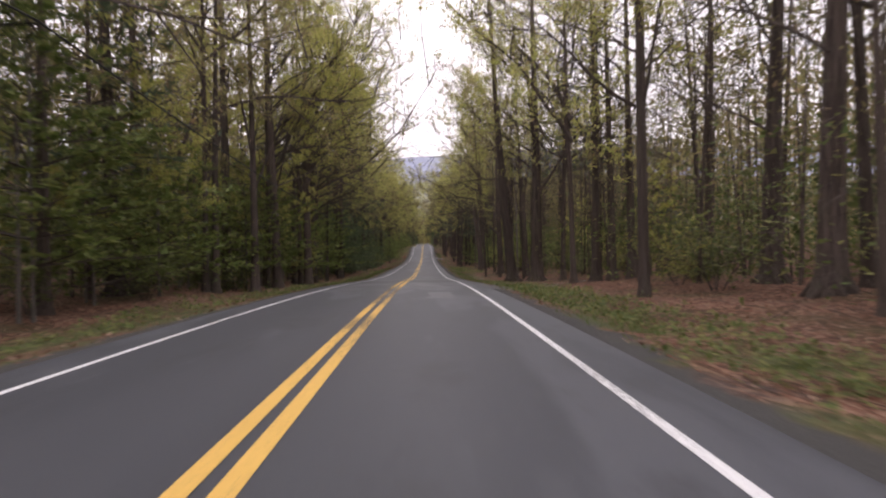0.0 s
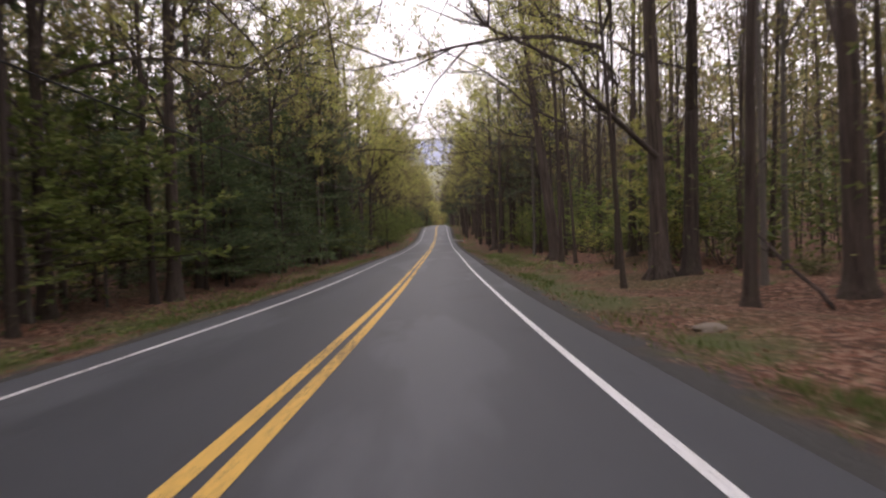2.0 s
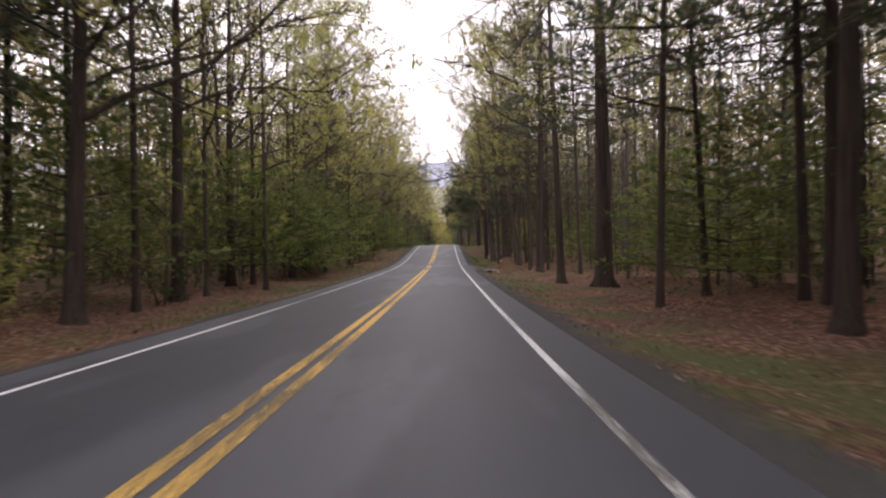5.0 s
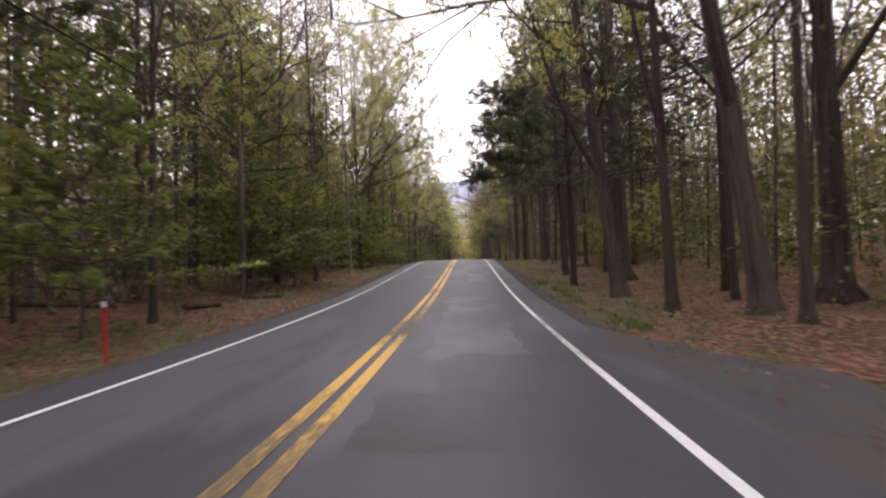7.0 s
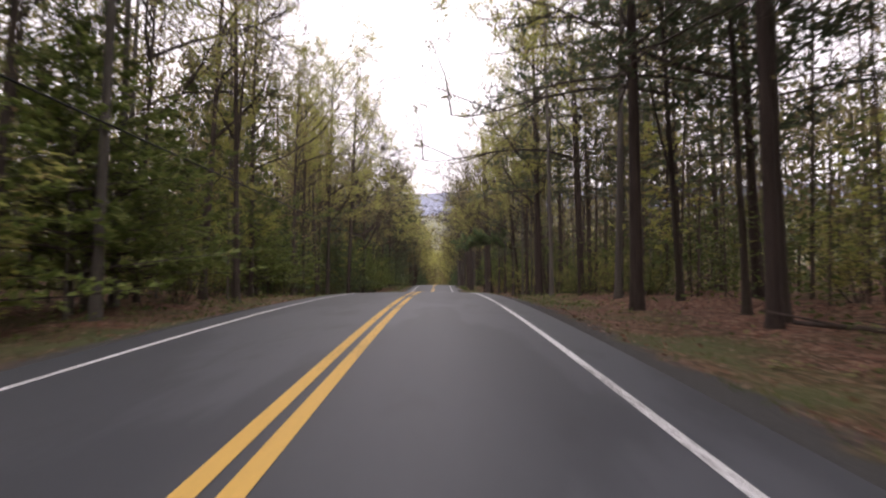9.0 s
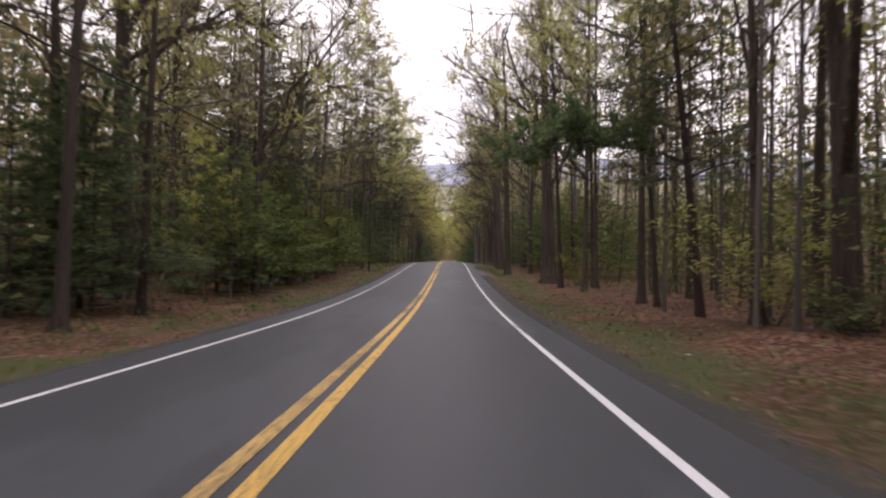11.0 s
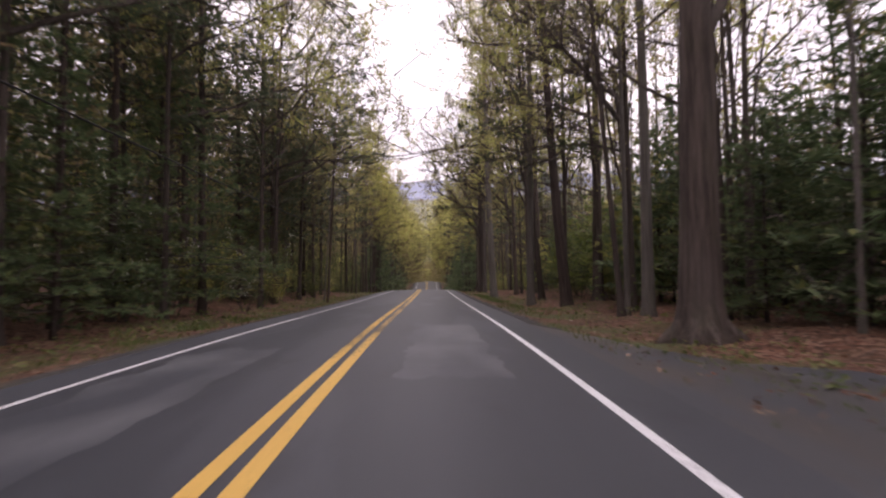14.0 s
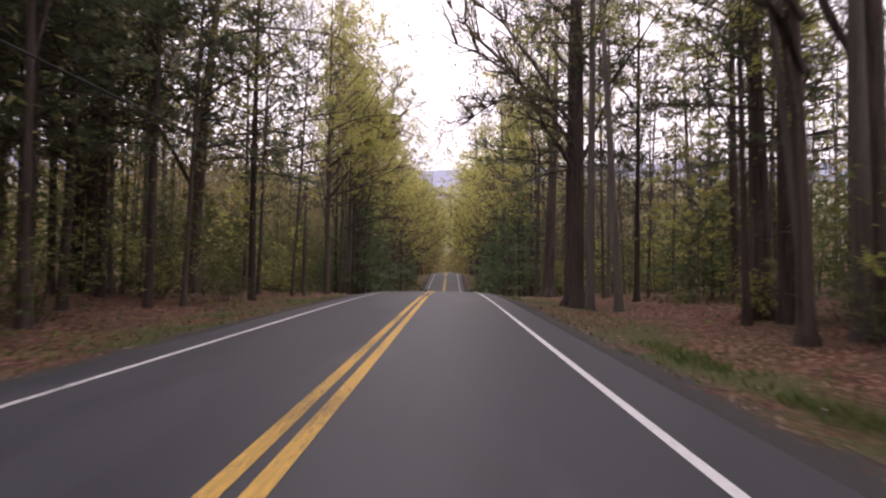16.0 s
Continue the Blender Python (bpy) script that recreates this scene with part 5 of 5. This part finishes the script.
branch("fallen_branch", 10.3, 84.5, 9.7, 87.4, 0.06, M_PINEBARK, "broken dead stem leaning up from the leaves", 18, 2.2, 2)


def stone(x, y, sx, sy, sz, seed, turn):
    """A flat pale field stone bedded in the leaves."""
    bm = bmesh.new()
    bmesh.ops.create_icosphere(bm, subdivisions=3, radius=1.0)
    for v in bm.verts:
        v.co *= 1 + 0.22 * noise.noise(1.3 * v.co + Vector((seed, 0, 0))) + 0.07 * noise.noise(4 * v.co)
        v.co = Vector((v.co.x * sx, v.co.y * sy, max(min(v.co.z, 0.75), -0.5) * sz))
    me = bpy.data.meshes.new("stone")
    bm.to_mesh(me)
    bm.free()
    me.materials.append(M_STONE)
    ob = new("stone", me)
    ob.matrix_basis = Matrix.Translation((x, y, gz(x, y) + 0.2 * sz)) @ Matrix.Rotation(turn, 4, "Z")
    tagged(ob, "flat pale field stone lying among red-brown leaves", "stone")


stone(6.6, 82.6, 0.36, 0.26, 0.12, 3, 0.5)


def litter_piece(x, y, size, turn):
    """A crumpled scrap of white card."""
    rng = random.Random(int(100 * x + y))
    vs = [(size * (i - 1), size * 0.8 * (k - 1), 0.02 + rng.uniform(0, 0.5) * size) for i in range(3) for k in range(3)]
    fs = [(i * 3 + k, i * 3 + k + 1, i * 3 + k + 4, i * 3 + k + 3) for i in range(2) for k in range(2)]
    fs += [tuple(reversed(f)) for f in ((0, 3, 6, 7, 8, 5, 2, 1),)]
    ob = new("litter_scrap", mesh("litter_scrap", vs, fs, M_CARD))
    ob.matrix_basis = Matrix.Translation((x, y, gz(x, y))) @ Matrix.Rotation(turn, 4, "Z")
    tagged(ob, "small crumpled white scrap of litter on the ground", "litter", "scraps of litter")


litter_piece(7.2, 218.5, 0.11, 0.4)
litter_piece(6.8, 346.7, 0.07, 1.0)
litter_piece(8.0, 348.3, 0.06, 2.0)
litter_piece(7.8, 327.1, 0.07, 0.2)
litter_piece(8.5, 332.1, 0.07, 1.4)
litter_piece(6.1, 369.0, 0.06, 0.9)
litter_piece(-7.4, 377.7, 0.08, 2.2)
litter_piece(5.8, 396.0, 0.08, 0.7)
litter_piece(-7.8, 392.1, 0.07, 1.9)
litter_piece(-7.2, 392.1, 0.06, 0.1)
litter_piece(6.4, 292.7, 0.06, 0.5)
litter_piece(5.2, 302.4, 0.07, 1.1)

# culvert: a pale headwall over a pipe mouth, shade painted in, in the right-hand ditch
cul = empty("culvert", Matrix.Translation((5.05, 186.0, gz(5.05, 186.0))) @ Matrix.Rotation(radians(-32), 4, "Z"),
            "low concrete culvert headwall over a dark pipe beside the road", "culvert")


def box_mesh(name, sx, sy, sz, mat, bevel=0.015):
    bm = bmesh.new()
    bmesh.ops.create_cube(bm, size=1.0)
    bmesh.ops.scale(bm, vec=(sx, sy, sz), verts=bm.verts)
    bmesh.ops.bevel(bm, geom=bm.edges[:], offset=bevel, segments=2, affect="EDGES")
    me = bpy.data.meshes.new(name)
    bm.to_mesh(me)
    bm.free()
    me.materials.append(mat)
    return me


part("headwall", box_mesh("headwall", 1.15, 0.1, 0.1, M_CONCRETE), cul, "pale weathered concrete lip", Matrix.Translation((0, 0.25, 0.2)))
part("wing_wall", box_mesh("wing_wall", 0.5, 0.1, 0.16, M_CONCRETE), cul, "", Matrix.Translation((0.75, 0.05, 0.07)) @ Matrix.Rotation(radians(-50), 4, "Z"))
pv, pf = [], []
tube(pv, pf, [Vector((0, 0.15, 0.02)), Vector((0, -0.55, -0.1))], (0.2, 0.2), 16)
part("pipe", mesh("pipe", pv, pf, M_PIPE_SHADE, True), cul, "pipe mouth half filled with leaves, its shade painted near-black")


def marker(x, y, lean):
    """A thin red marker stake with a pale tip."""
    m = empty("marker_stake", Matrix.Translation((x, y, gz(x, y))) @ Matrix.Rotation(lean, 4, "Y"), "thin red plastic marker stake at the culvert", "marker stake", "culvert markers")
    v, f = [], []
    tube(v, f, [Vector((0, 0, -0.2)), Vector((0, 0, 1.0))], (0.03, 0.028), 10)
    part("stake", mesh("stake", v, f, M_RED, True), m)
    v, f = [], []
    tube(v, f, [Vector((0, 0, 1.0)), Vector((0, 0, 1.1)), Vector((0, 0, 1.11))], (0.031, 0.03, 0.0), 10)
    part("tip", mesh("tip", v, f, M_CARD, True), m, "pale reflective tip")


marker(5.86, 185.5, 0.04)
marker(-5.05, 195.5, -0.03)


# overhead cable along the left side, held off its poles by short arms
POLES = ((-50, 6.0), (37, 5.9), (122, 6.0), (212, 5.7), (322, 6.3), (430, 6.0), (530, 6.0))
SAGS = (1.0, 1.4, 0.5, 0.3, 0.8, 1.0)


def pole(y, high):
    p = empty("utility_pole", Matrix.Translation((-9.0, y, gz(-9.0, y))), "weathered wooden utility pole among the trees", "utility pole", "utility poles")
    top = float(road_z(y)) + high - gz(-9.0, y)
    v, f = [], []
    tube(v, f, [Vector((0, 0, -0.5)), Vector((0, 0, 4)), Vector((0, 0, top + 1.2))], (0.15, 0.13, 0.1), 12)
    f.append(tuple(range(24, 36)))
    part("shaft", mesh("shaft", v, f, M_POLE, True), p)
    v, f = [], []
    tube(v, f, [Vector((0.05, 0, top - 0.12)), Vector((2.8, 0, top - 0.06)), Vector((2.8, 0, top + 0.02))], (0.035, 0.03, 0.03), 8)
    part("arm", mesh("arm", v, f, M_CABLE, True), p, "dark standoff arm")


for y, high in POLES:
    pole(y, high)
cv, cf, pts = [], [], []
for (a, h0), (b, h1), sag in zip(POLES, POLES[1:], SAGS):
    for k in range(16):
        t = k / 16
        z0, z1 = float(road_z(a)) + h0, float(road_z(b)) + h1
        pts.append(Vector((-6.2, a + (b - a) * t, z0 + (z1 - z0) * t - 4 * sag * t * (1 - t))))
tube(cv, cf, pts, [0.026] * len(pts), 6)
tagged(new("overhead_cable", mesh("overhead_cable", cv, cf, M_CABLE, True)), "black overhead cable strung along the wood's edge", "cable")
